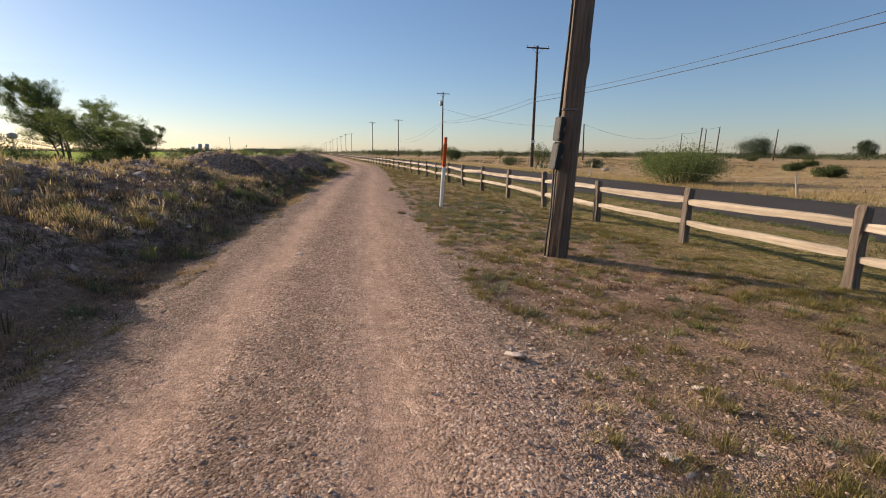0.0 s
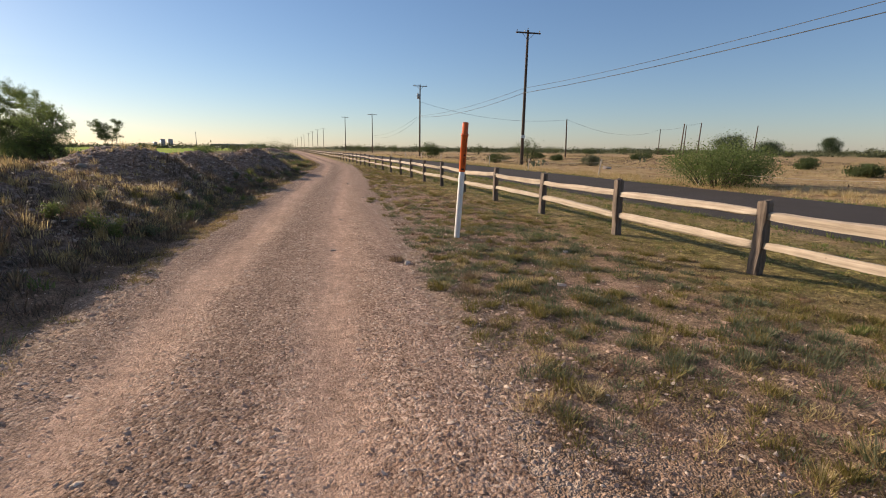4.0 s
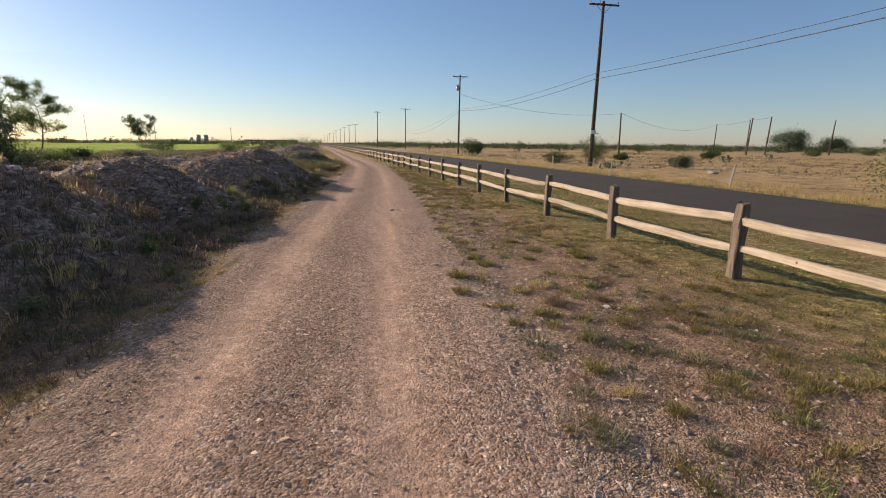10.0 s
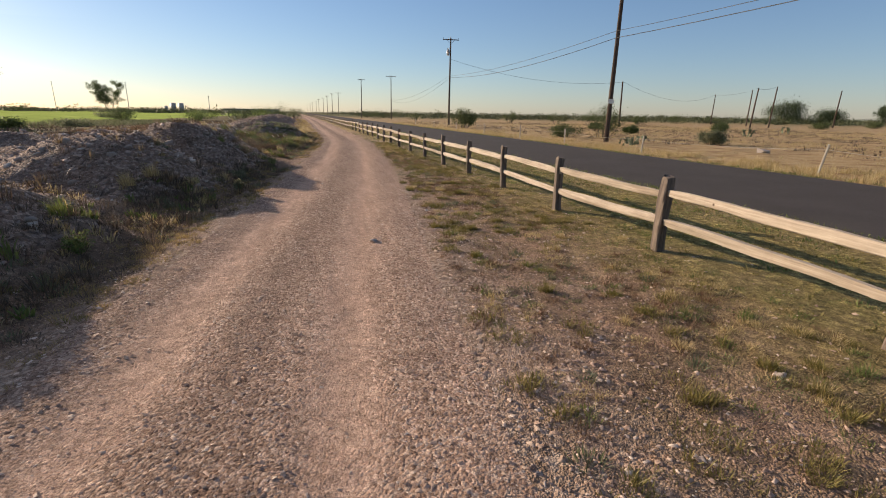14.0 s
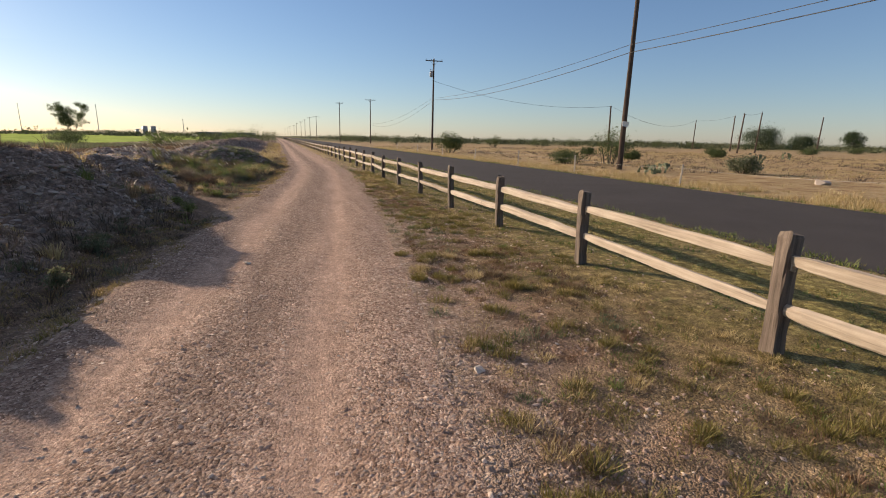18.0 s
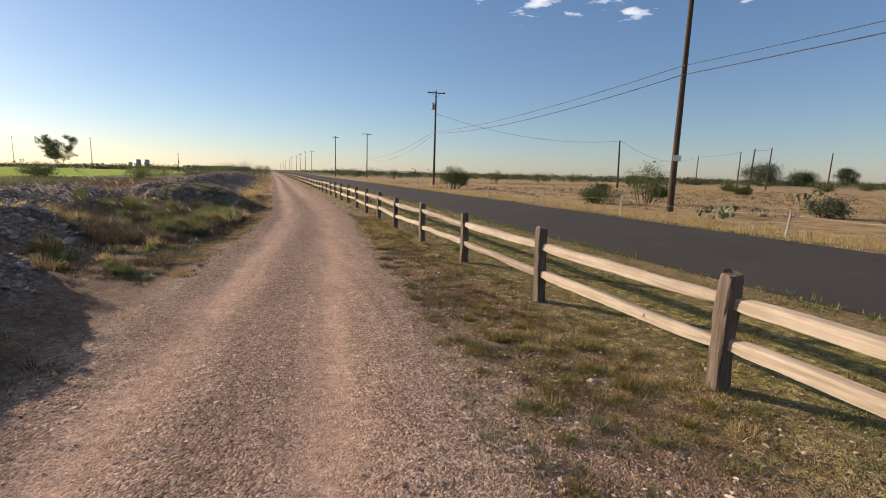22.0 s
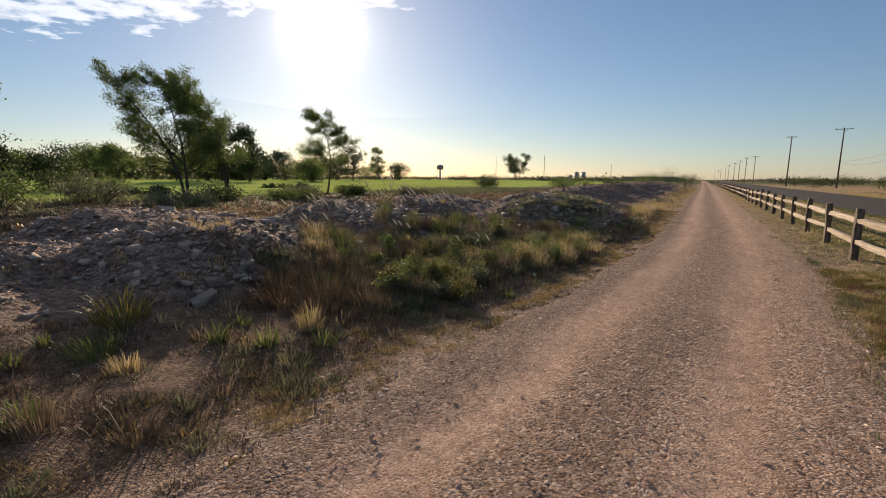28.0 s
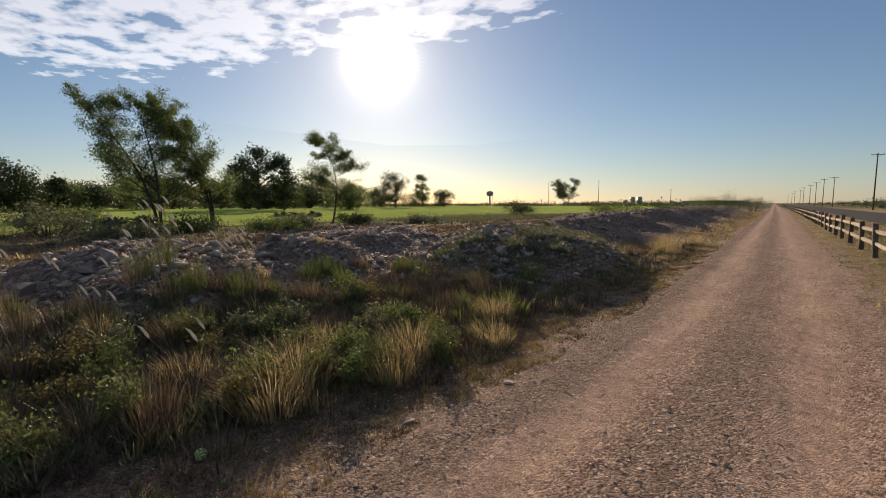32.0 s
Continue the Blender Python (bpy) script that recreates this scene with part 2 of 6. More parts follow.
def leaf_material(name, stops, glow=0.35, rough=0.6):
    """Thin leaf or blade: colour varies from blade to blade, and light passes through it."""
    n = Nodes(name)
    color = n.ramp(n.island(), *[(i / max(1, len(stops) - 1), c) for i, c in enumerate(stops)])
    color = n.mix(0.4, color, n.ramp(n.noise(0.8, 3), (0.3, (0.6, 0.6, 0.6)), (0.7, (1, 1, 1))), 'MULTIPLY')
    n.done(color, rough, 0, 0.25)
    t = n.tree.nodes.new("ShaderNodeBsdfTranslucent")
    n.link(color, t.inputs[0])
    mix = n.tree.nodes.new("ShaderNodeMixShader")
    mix.inputs[0].default_value = glow
    n.link(n.bsdf.outputs[0], mix.inputs[1])
    n.link(t.outputs[0], mix.inputs[2])
    n.link(mix.outputs[0], n.out.inputs[0])
    return n.mat


def stone_material(name, stops, island=True):
    n = Nodes(name)
    color = n.ramp(n.island() if island else n.chance(), *[(i / (len(stops) - 1), c) for i, c in enumerate(stops)])
    color = n.mix(0.5, color, n.ramp(n.noise(9, 5, 0.7), (0.3, (0.6, 0.57, 0.55)), (0.7, (1, 1, 1))), 'MULTIPLY')
    n.bump(n.noise(24, 5, 0.7), 0.5, 0.02)
    return n.done(color, 0.92, 0, 0.15)


def plain_material(name, color, rough=0.6, metal=0.0, wear=0.25, scale=6.0):
    n = Nodes(name)
    dark = tuple(c * (1 - wear) for c in color)
    base = n.ramp(n.noise(scale, 5, 0.7), (0.3, dark), (0.65, color))
    n.bump(n.noise(60, 3), 0.15, 0.004)
    return n.done(base, rough, metal, 0.05 if rough > 0.75 else 0.4)


SOIL, GRAVEL, ASPHALT = soil_material(), gravel_material(), asphalt_material()
RAIL = timber_material("pale_split_rail", (0.27, 0.21, 0.15), (0.58, 0.485, 0.375), knots=True)
POST = timber_material("weathered_post", (0.05, 0.036, 0.027), (0.26, 0.20, 0.155), 24, 2)
POLE = timber_material("creosote_pole", (0.03, 0.02, 0.014), (0.15, 0.10, 0.07), 22, 2)
OLD_POLE = timber_material("old_creosote_pole", (0.045, 0.032, 0.025), (0.23, 0.165, 0.12), 22, 2)
STAKE = timber_material("bleached_stake", (0.34, 0.29, 0.23), (0.62, 0.56, 0.47), 30, 2)
BARK = timber_material("bark", (0.03, 0.024, 0.018), (0.12, 0.095, 0.07), 14, 2)
STRAW = leaf_material("straw_grass", [(0.46, 0.335, 0.14), (0.66, 0.52, 0.28), (0.34, 0.24, 0.10), (0.55, 0.42, 0.20)], 0.4)
TAWNY = leaf_material("tawny_grass", [(0.22, 0.145, 0.085), (0.34, 0.24, 0.14), (0.17, 0.115, 0.07), (0.42, 0.31, 0.19)], 0.25)
DEAD = leaf_material("dead_brown_grass", [(0.10, 0.068, 0.045), (0.18, 0.125, 0.08), (0.075, 0.053, 0.038), (0.24, 0.175, 0.115)], 0.2)
OCHRE = leaf_material("ochre_grass", [(0.34, 0.225, 0.085), (0.47, 0.335, 0.14), (0.25, 0.165, 0.065), (0.38, 0.30, 0.11)], 0.35)
OLIVE = leaf_material("olive_grass", [(0.17, 0.142, 0.036), (0.29, 0.23, 0.07), (0.12, 0.105, 0.03), (0.40, 0.31, 0.105)], 0.3)
GREEN = leaf_material("green_grass", [(0.105, 0.14, 0.036), (0.19, 0.215, 0.062), (0.13, 0.16, 0.044), (0.28, 0.275, 0.10)], 0.33)
RUSTY = leaf_material("rusty_grass", [(0.19, 0.098, 0.054), (0.29, 0.165, 0.09), (0.125, 0.072, 0.044), (0.37, 0.24, 0.135)], 0.25)
SAGE = leaf_material("sage_leaf", [(0.14, 0.15, 0.08), (0.23, 0.22, 0.13), (0.11, 0.13, 0.06), (0.18, 0.18, 0.10)], 0.4)
ELM = leaf_material("elm_leaf", [(0.085, 0.125, 0.035), (0.16, 0.205, 0.06), (0.11, 0.155, 0.042), (0.22, 0.25, 0.09)], 0.5)
SCRUB = leaf_material("horizon_scrub", [(0.06, 0.07, 0.03), (0.10, 0.11, 0.05), (0.075, 0.085, 0.037)], 0.2)
PINE = leaf_material("pine_needle", [(0.036, 0.058, 0.022), (0.062, 0.085, 0.032), (0.048, 0.07, 0.026)], 0.25)
MESQUITE = leaf_material("mesquite_leaf", [(0.05, 0.072, 0.022), (0.10, 0.125, 0.04), (0.068, 0.092, 0.028)], 0.35)
PLUME = leaf_material("seed_plume", [(0.62, 0.56, 0.46), (0.75, 0.70, 0.60)], 0.5)
PEBBLE = stone_material("gravel_pebble", [(0.36, 0.23, 0.165), (0.50, 0.35, 0.26), (0.42, 0.285, 0.21), (0.58, 0.43, 0.33), (0.70, 0.56, 0.45)])
RUBBLE = stone_material("caliche_rubble", [(0.20, 0.14, 0.108), (0.36, 0.265, 0.215), (0.27, 0.195, 0.155), (0.50, 0.40, 0.335)])
RUBBLE_PALE = stone_material("pale_rubble", [(0.28, 0.21, 0.17), (0.48, 0.385, 0.32), (0.37, 0.285, 0.235), (0.62, 0.52, 0.44)])
LOOSE = stone_material("loose_limestone", [(0.50, 0.40, 0.32), (0.66, 0.56, 0.47), (0.56, 0.45, 0.37)], False)
BOULDER = stone_material("caliche_boulder", [(0.20, 0.15, 0.12), (0.42, 0.35, 0.295), (0.30, 0.24, 0.20)], False)
WHITE = plain_material("white_plastic", (0.80, 0.77, 0.71), 0.45, 0, 0.12)
ORANGE = plain_material("orange_plastic", (0.72, 0.13, 0.025), 0.4, 0, 0.2)
INK = plain_material("black_ink", (0.03, 0.015, 0.01), 0.6)
STEEL = plain_material("dull_steel", (0.16, 0.15, 0.145), 0.5, 0.6)
BOXGREY = plain_material("black_box_paint", (0.022, 0.021, 0.02), 0.7, 0, 0.5, 18.0)
CABLE = plain_material("black_cable", (0.02, 0.02, 0.02), 0.6)
CERAMIC = plain_material("grey_porcelain", (0.35, 0.33, 0.31), 0.3)
SIGNWHITE = plain_material("pale_sign", (0.75, 0.74, 0.68), 0.5)
def lawn_material():
    n = Nodes("mown_lawn")
    base = n.ramp(n.noise(0.12, 5, 0.7), (0.3, (0.085, 0.115, 0.022)), (0.55, (0.165, 0.205, 0.038)), (0.8, (0.26, 0.265, 0.075)))
    base = n.mix(0.5, base, n.ramp(n.noise(0.9, 5, 0.7), (0.3, (0.7, 0.72, 0.7)), (0.7, (1.1, 1.1, 1.05))), 'MULTIPLY')
    n.bsdf.inputs["Sheen Weight"].default_value = 0.25
    n.bsdf.inputs["Sheen Tint"].default_value = (0.75, 0.9, 0.3, 1)
    n.bump(n.noise(3.0, 4), 0.6, 0.1)
    return n.done(base, 1.0, 0, 0.0)


LAWN = lawn_material()


# ---- shapes ----
rng = np.random.default_rng(7)


def mesh_of(name, verts, faces, material, smooth=False):
    me = bpy.data.meshes.new(name)
    me.from_pydata([tuple(v) for v in verts] if not isinstance(verts, np.ndarray) else verts.tolist(), [], faces if isinstance(faces, list) else faces.tolist())
    me.materials.append(material)
    if smooth:
        me.polygons.foreach_set("use_smooth", [True] * len(me.polygons))
    me.update()
    return me


def tri_mesh(name, verts, tris, material):
    """A mesh straight from arrays of points and triangles."""
    verts, tris = np.asarray(verts, np.float32).reshape(-1, 3), np.asarray(tris, np.int32).reshape(-1, 3)
    me = bpy.data.meshes.new(name)
    me.vertices.add(len(verts))
    me.vertices.foreach_set("co", verts.ravel())
    me.loops.add(tris.size)
    me.loops.foreach_set("vertex_index", tris.ravel())
    me.polygons.add(len(tris))
    me.polygons.foreach_set("loop_start", np.arange(0, tris.size, 3, dtype=np.int32))
    me.polygons.foreach_set("loop_total", np.full(len(tris), 3, np.int32))
    me.materials.append(material)
    me.update(calc_edges=True)
    return me


def part(name, me, parent, label="", m=None):
    ob = new(name, me)
    ob.parent = parent
    if m is not None:
        ob.matrix_basis = m
    if label:
        ob["label"] = label
    return ob


def thing(name, label, category, m=None, group="", me=None):
    ob = new(name, me)
    if m is not None:
        ob.matrix_basis = m
    return tagged(ob, label, category, group)


def tube_arrays(points, radii, n=8, cap=True):
    """Rings round a line of points, as points and quads."""
    pts = [Vector(p) for p in points]
    verts, faces = [], []
    for i, p in enumerate(pts):
        d = (pts[min(i + 1, len(pts) - 1)] - pts[max(i - 1, 0)]).normalized()
        a = d.orthogonal().normalized() if abs(d.z) < 0.95 else Vector((1, 0, 0))
        a = (a - d * a.dot(d)).normalized()
        b = d.cross(a)
        for k in range(n):
            q = 2 * math.pi * k / n
            verts.append(p + (a * math.cos(q) + b * math.sin(q)) * radii[i])
    for i in range(len(pts) - 1):
        for k in range(n):
            faces.append((i * n + k, i * n + (k + 1) % n, (i + 1) * n + (k + 1) % n, (i + 1) * n + k))
    if cap:
        faces += [tuple(range(n))[::-1], tuple(range((len(pts) - 1) * n, len(pts) * n))]
    return verts, faces


def tube(name, points, radii, material, n=8):
    v, f = tube_arrays(points, radii, n)
    return mesh_of(name, v, f, material, n > 6)


def box_mesh(name, x, y, z, material, bevel=0.008):
    bm = bmesh.new()
    bmesh.ops.create_cube(bm, size=1)
    bmesh.ops.scale(bm, vec=(x, y, z), verts=bm.verts)
    bmesh.ops.bevel(bm, geom=bm.edges[:], offset=bevel, segments=2, affect='EDGES')
    me = bpy.data.meshes.new(name)
    bm.to_mesh(me)
    bm.free()
    me.materials.append(material)
    return me


def lattice(seed):
    return np.random.default_rng(seed).random((256, 256))


LATTICE = lattice(11)


def vnoise(x, y):
    """Smooth value noise, 0 to 1, on arrays."""
    xi, yi = np.floor(x).astype(int), np.floor(y).astype(int)
    fx, fy = x - xi, y - yi
    fx, fy = fx * fx * (3 - 2 * fx), fy * fy * (3 - 2 * fy)
    g = lambda a, b: LATTICE[a % 256, b % 256]
    return (g(xi, yi) * (1 - fx) + g(xi + 1, yi) * fx) * (1 - fy) + (g(xi, yi + 1) * (1 - fx) + g(xi + 1, yi + 1) * fx) * fy


def fbm(x, y, octaves=4):
    total, amp, size = 0, 0.5, 1.0
    for o in range(octaves):
        total = total + amp * (vnoise(x * size + 17.3 * o, y * size - 9.1 * o) - 0.5)
        amp, size = amp * 0.5, size * 2.03
    return total


# ---- plan ----
TRAIL = [(-40, -2.2), (-10, -0.55), (3, -0.05), (10, 0.25), (17, 0.62), (24, 1.05), (30, 1.6), (38, 2.1), (47, 2.45), (55, 2.15), (65, 1.5), (123, -1.9), (400, -20), (4000, -255)]
FENCE = [(-60, 7.5), (2, 6.3), (7.8, 6.22), (13.3, 6.08), (16.1, 5.98), (21.7, 5.81), (24.5, 5.75), (27.4, 5.66), (33, 5.56), (38.6, 5.28), (44.2, 5.0), (52.6, 4.72), (60.7, 4.3), (123, 0.6), (400, -17.5), (4000, -252)]
MOUNDS = [  # x, y, half width, half length, height
    (-5.7, -5, 2.3, 3.0, 1.2), (-5.1, 1.0, 2.3, 2.8, 1.2), (-5.0, 6.2, 2.3, 2.7, 1.25), (-5.5, 10.8, 2.4, 2.7, 1.2), (-5.1, 15.4, 2.2, 2.6, 1.15), (-4.45, 21.0, 2.2, 2.4, 1.28),
    (-3.80, 25.4, 2.0, 2.2, 1.1), (-7.60, 27, 2.2, 3.0, 0.8), (-2.95, 30.4, 1.9, 1.9, 1.1), (-2.35, 34.0, 1.7, 1.95, 1.22), (-2.2, 36.7, 1.3, 1.2, 0.95), (-6.60, 35, 2.4, 3.5, 0.9), (-5.20, 38.6, 1.7, 1.9, 0.8), (-3.90, 41.7, 1.5, 1.8, 0.9),
    (-7.60, 43.0, 2.2, 2.6, 0.75), (-5.00, 46.2, 2.0, 2.1, 0.78), (-4.7, 48.5, 1.5, 1.3, 0.82), (-2.3, 52.6, 2.2, 2.6, 0.85), (-5.6, 51.0, 1.6, 1.8, 0.75), (-7.00, 53, 2.4, 3.0, 0.7), (-3.90, 55.6, 2.0, 2.2, 0.85), (-4.50, 61, 2.1, 2.6, 0.95),
    (-5.20, 67, 2.2, 3.0, 1.0), (-5.00, 74, 2.3, 3.2, 1.05), (-5.60, 82, 2.4, 3.8, 1.05), (-6.40, 92, 2.6, 4.5, 1.1), (-7.40, 104, 2.6, 5.0, 1.1), (-8.40, 118, 2.8, 6.0, 1.0)]


def along(line, y):
    return np.interp(y, [p[0] for p in line], [p[1] for p in line])


def bank(x, y):
    """Height of the rubble banks."""
    h = np.zeros(np.broadcast(x, y).shape)
    wx, wy = x + 1.1 * fbm(x * 0.55, y * 0.55 + 40), y + 1.2 * fbm(x * 0.5 + 70, y * 0.5)
    for mx, my, a, b, top in MOUNDS:
        d = np.sqrt(((wx - mx) / a) ** 2 + ((wy - my) / b) ** 2)
        q = np.clip(1.22 - 0.82 * d, 0, 1)
        h = np.maximum(h, top * (0.45 * q + 0.55 * q * q * (3 - 2 * q)))
    h = h * np.interp(y, [0, 17, 21, 25, 29], [0.92, 0.92, 0.98, 1.05, 0.97])
    ridge = (np.interp(y, [0, 17, 27, 40], [0.95, 0.9, 0.6, 0.42]) + 0.35 * fbm(x * 0.3, y * 0.3 + 5)) * np.clip(1 - np.abs(wx + 5.1) / 3.6, 0, 1) ** 0.7 * np.clip((130 - y) / 20, 0, 1)
    h = np.maximum(h, ridge)
    foot = along(TRAIL, y) - 1.75
    return h * np.clip((foot - x) / 1.1, 0, 1)


def level(x, y):
    """Height of the ground."""
    x, y = np.asarray(x, float), np.asarray(y, float)
    h = np.interp(x, [-40, -24, -10, -2, 6.5, 14, 18, 22], [0.0, 0.0, 0.07, 0.07, -0.08, -0.16, -0.2, -0.08])
    lat = x - along(TRAIL, y)
    off = np.clip((np.abs(lat) - 1.3) / 0.8, 0, 1)
    near = np.clip(1 - np.abs(x) / 60, 0, 1)
    road = np.clip(np.abs(x - along(FENCE, y) - 7.7) - 3.9, 0, 1)
    b = bank(x, y)
    h = h + b + off * near * road * (0.10 * fbm(x * 0.45, y * 0.45) + 0.05 * fbm(x * 2.1, y * 2.1))
    h = h + np.clip(b * 4, 0, 1) * (0.34 * fbm(x * 0.9, y * 0.9 + 9) + 0.22 * fbm(x * 3.1, y * 3.1))
    h = h - 0.05 * np.clip((-1.4 - lat) / 0.4, 0, 1) * np.clip((lat + 2.6) / 0.5, 0, 1)
    return h


def spread(lo, hi, step, far, grow=1.18, back=None):
    """Grid lines: even between lo and hi, ever wider out to the far ends."""
    mid = list(np.arange(lo, hi + step / 2, step))
    up, s = [], step
    while (up or mid)[-1] < far:
        s *= grow
        up.append((up or mid)[-1] + s)
    down, s = [], step
    while (down or [lo])[-1] > -(back or far):
        s *= grow
        down.append((down or [lo])[-1] - s)
    return np.array(down[::-1] + mid + up)


def sheet(name, xs, ys, zfun, material, attrs=()):
    gx, gy = np.meshgrid(xs, ys)
    gz = zfun(gx, gy)
    nx, ny = len(xs), len(ys)
    idx = np.arange(nx * ny).reshape(ny, nx)
    a, b, c, d = idx[:-1, :-1].ravel(), idx[:-1, 1:].ravel(), idx[1:, 1:].ravel(), idx[1:, :-1].ravel()
    tris = np.concatenate([np.stack([a, b, c], 1), np.stack([a, c, d], 1)])
    me = tri_mesh(name, np.stack([gx.ravel(), gy.ravel(), gz.ravel()], 1), tris, material)
    for key, fun in attrs:
        me.attributes.new(key, 'FLOAT', 'POINT').data.foreach_set("value", fun(gx, gy).ravel().astype(np.float32))
    me.polygons.foreach_set("use_smooth", np.ones(len(me.polygons), bool))
    return me


# ---- ground, path, road ----
def sunk(x, y):
    lat = np.abs(x - along(TRAIL, y))
    road = np.abs(x - along(FENCE, y) - 7.7)
    return level(x, y) - 0.03 * (lat < 1.15) - 0.05 * (road < 3.5)


ground = tagged(new("ground", sheet("ground", spread(-13, 13, 0.2, 4200, 1.16), spread(-6, 72, 0.22, 4200, 1.12, 1500), sunk, SOIL, [
    ("mound", lambda x, y: np.clip(bank(x, y) * 5 - 0.25, 0, 1)),
    ("gravel", lambda x, y: np.where(x < along(TRAIL, y), np.clip(1 - (along(TRAIL, y) - x - 1.2) / 0.7, 0, 1), np.clip(1 - (x - along(TRAIL, y) - 1.3) / 1.3, 0, 1))),
    ("lush", lambda x, y: np.clip(1.25 - np.abs(x - along(FENCE, y) - 1.5) / 2.6 + 0.8 * fbm(x * 1.1, y * 1.1), 0, 1)),
    ("loam", lambda x, y: np.clip((along(TRAIL, y) - x - 1.15) / 0.5 + 1.2 * fbm(x * 0.9, y * 0.9 + 21), 0, 1) * np.clip((x + 9) / 2, 0, 1)),
    ("field", lambda x, y: np.clip((x - along(FENCE, y) - 11.5) / 0.8, 0, 1)),
    ("meadow", lambda x, y: np.clip((-8.5 - x) / 3, 0, 1)),
    ("plain", lambda x, y: np.clip((np.hypot(x, y - 20) - 150) / 120, 0, 1)),
])), "dry reddish soil with sparse grass and rubble banks", "ground", kind="structure")


def strip(name, line, left, right, nx, ys, lift, material, ragged=0.0, attr=""):
    """A sheet that follows a line of the plan."""
    u = np.linspace(0, 1, nx)
    gy, gu = np.meshgrid(ys, u, indexing="ij")
    mid = along(line, gy)
    edge_l = left + ragged * fbm(gy * 0.9, gy * 0 + 3.3, 4)
    edge_r = right + ragged * fbm(gy * 0.9, gy * 0 + 8.8, 4)
    lat = edge_l + (edge_r - edge_l) * gu
    gx = mid + lat
    gz = level(gx, gy) + lift(lat, gx, gy)
    ny = len(ys)
    idx = np.arange(nx * ny).reshape(ny, nx)
    a, b, c, d = idx[:-1, :-1].ravel(), idx[:-1, 1:].ravel(), idx[1:, 1:].ravel(), idx[1:, :-1].ravel()
    me = tri_mesh(name, np.stack([gx.ravel(), gy.ravel(), gz.ravel()], 1), np.concatenate([np.stack([a, b, c], 1), np.stack([a, c, d], 1)]), material)
    if attr:
        me.attributes.new(attr, 'FLOAT', 'POINT').data.foreach_set("value", lat.ravel().astype(np.float32))
    me.polygons.foreach_set("use_smooth", np.ones(len(me.polygons), bool))
    return me


PATH_YS = np.concatenate([np.arange(-8, 75, 0.12), np.geomspace(75, 1200, 120)])
ROAD_YS = np.concatenate([np.arange(-60, 130, 1.0), np.geomspace(130, 1500, 60)])


def crown(lat, x, y):
    edge = np.clip((1.55 - np.abs(lat)) / 0.3, -0.3, 1)
    ruts = 0.022 * np.exp(-((np.abs(lat) - 0.66) / 0.25) ** 2)
    return 0.022 * edge - ruts * edge + 0.02 * fbm(x * 1.7, y * 0.9) * edge + 0.012 * fbm(x * 9, y * 9) * edge


tagged(new("gravel_path", strip("gravel_path", TRAIL, -1.3, 1.75, 42, PATH_YS, crown, GRAVEL, 0.45, "lat")), "pinkish crushed gravel path with two wheel tracks", "path", kind="structure")
tagged(new("road", strip("road", FENCE, 3.95, 11.4, 12, ROAD_YS, lambda lat, x, y: 0.03 * np.clip((3.72 - np.abs(lat - 7.7)) / 0.3, -0.6, 1) + 0.01, ASPHALT, 0.25)), "dark worn asphalt country road", "road", kind="structure")


# ---- split rail fence ----
def rail_mesh(seed):
    """A split log: irregular flat-sided section, tapered ends, a slight sag."""
    r = np.random.default_rng(seed)
    n, ring = 22, 8
    shape = 1 + 0.09 * r.standard_normal(ring)
    base = [(0.022, 0.060), (0.043, 0.048), (0.046, 0.0), (0.042, -0.052), (0.0, -0.062), (-0.042, -0.05), (-0.044, 0.01), (-0.036, 0.054)]
    verts, faces = [], []
    sag, tw, ph = r.uniform(-0.012, 0.022), r.uniform(-0.15, 0.15), r.uniform(0, 6)
    for i in range(n):
        s = i / (n - 1)
        end = min(1, 0.66 + 3.4 * min(s, 1 - s))
        wob = 0.006 * math.sin(5 * s + ph) + 0.004 * math.sin(13 * s + 2 * ph)
        thick = 1 + 0.07 * math.sin(6 * s + ph) + 0.02 * r.standard_normal()
        for k, (y, z) in enumerate(base):
            q = shape[k] * end * thick + 0.016 * r.standard_normal()
            yy, zz = y * q, z * q
            yy, zz = yy * 0.9, zz * 0.94
            verts.append(((s - 0.5) * 2.94, yy * math.cos(tw * s) - zz * math.sin(tw * s) + wob * 0.6, zz * math.cos(tw * s) + yy * math.sin(tw * s) - sag * 4 * s * (1 - s) + wob))
    for i in range(n - 1):
        for k in range(ring):
            faces.append((i * ring + k, i * ring + (k + 1) % ring, (i + 1) * ring + (k + 1) % ring, (i + 1) * ring + k))
    faces += [tuple(range(ring))[::-1], tuple(range((n - 1) * ring, n * ring))]
    return mesh_of("rail", verts, faces, RAIL)


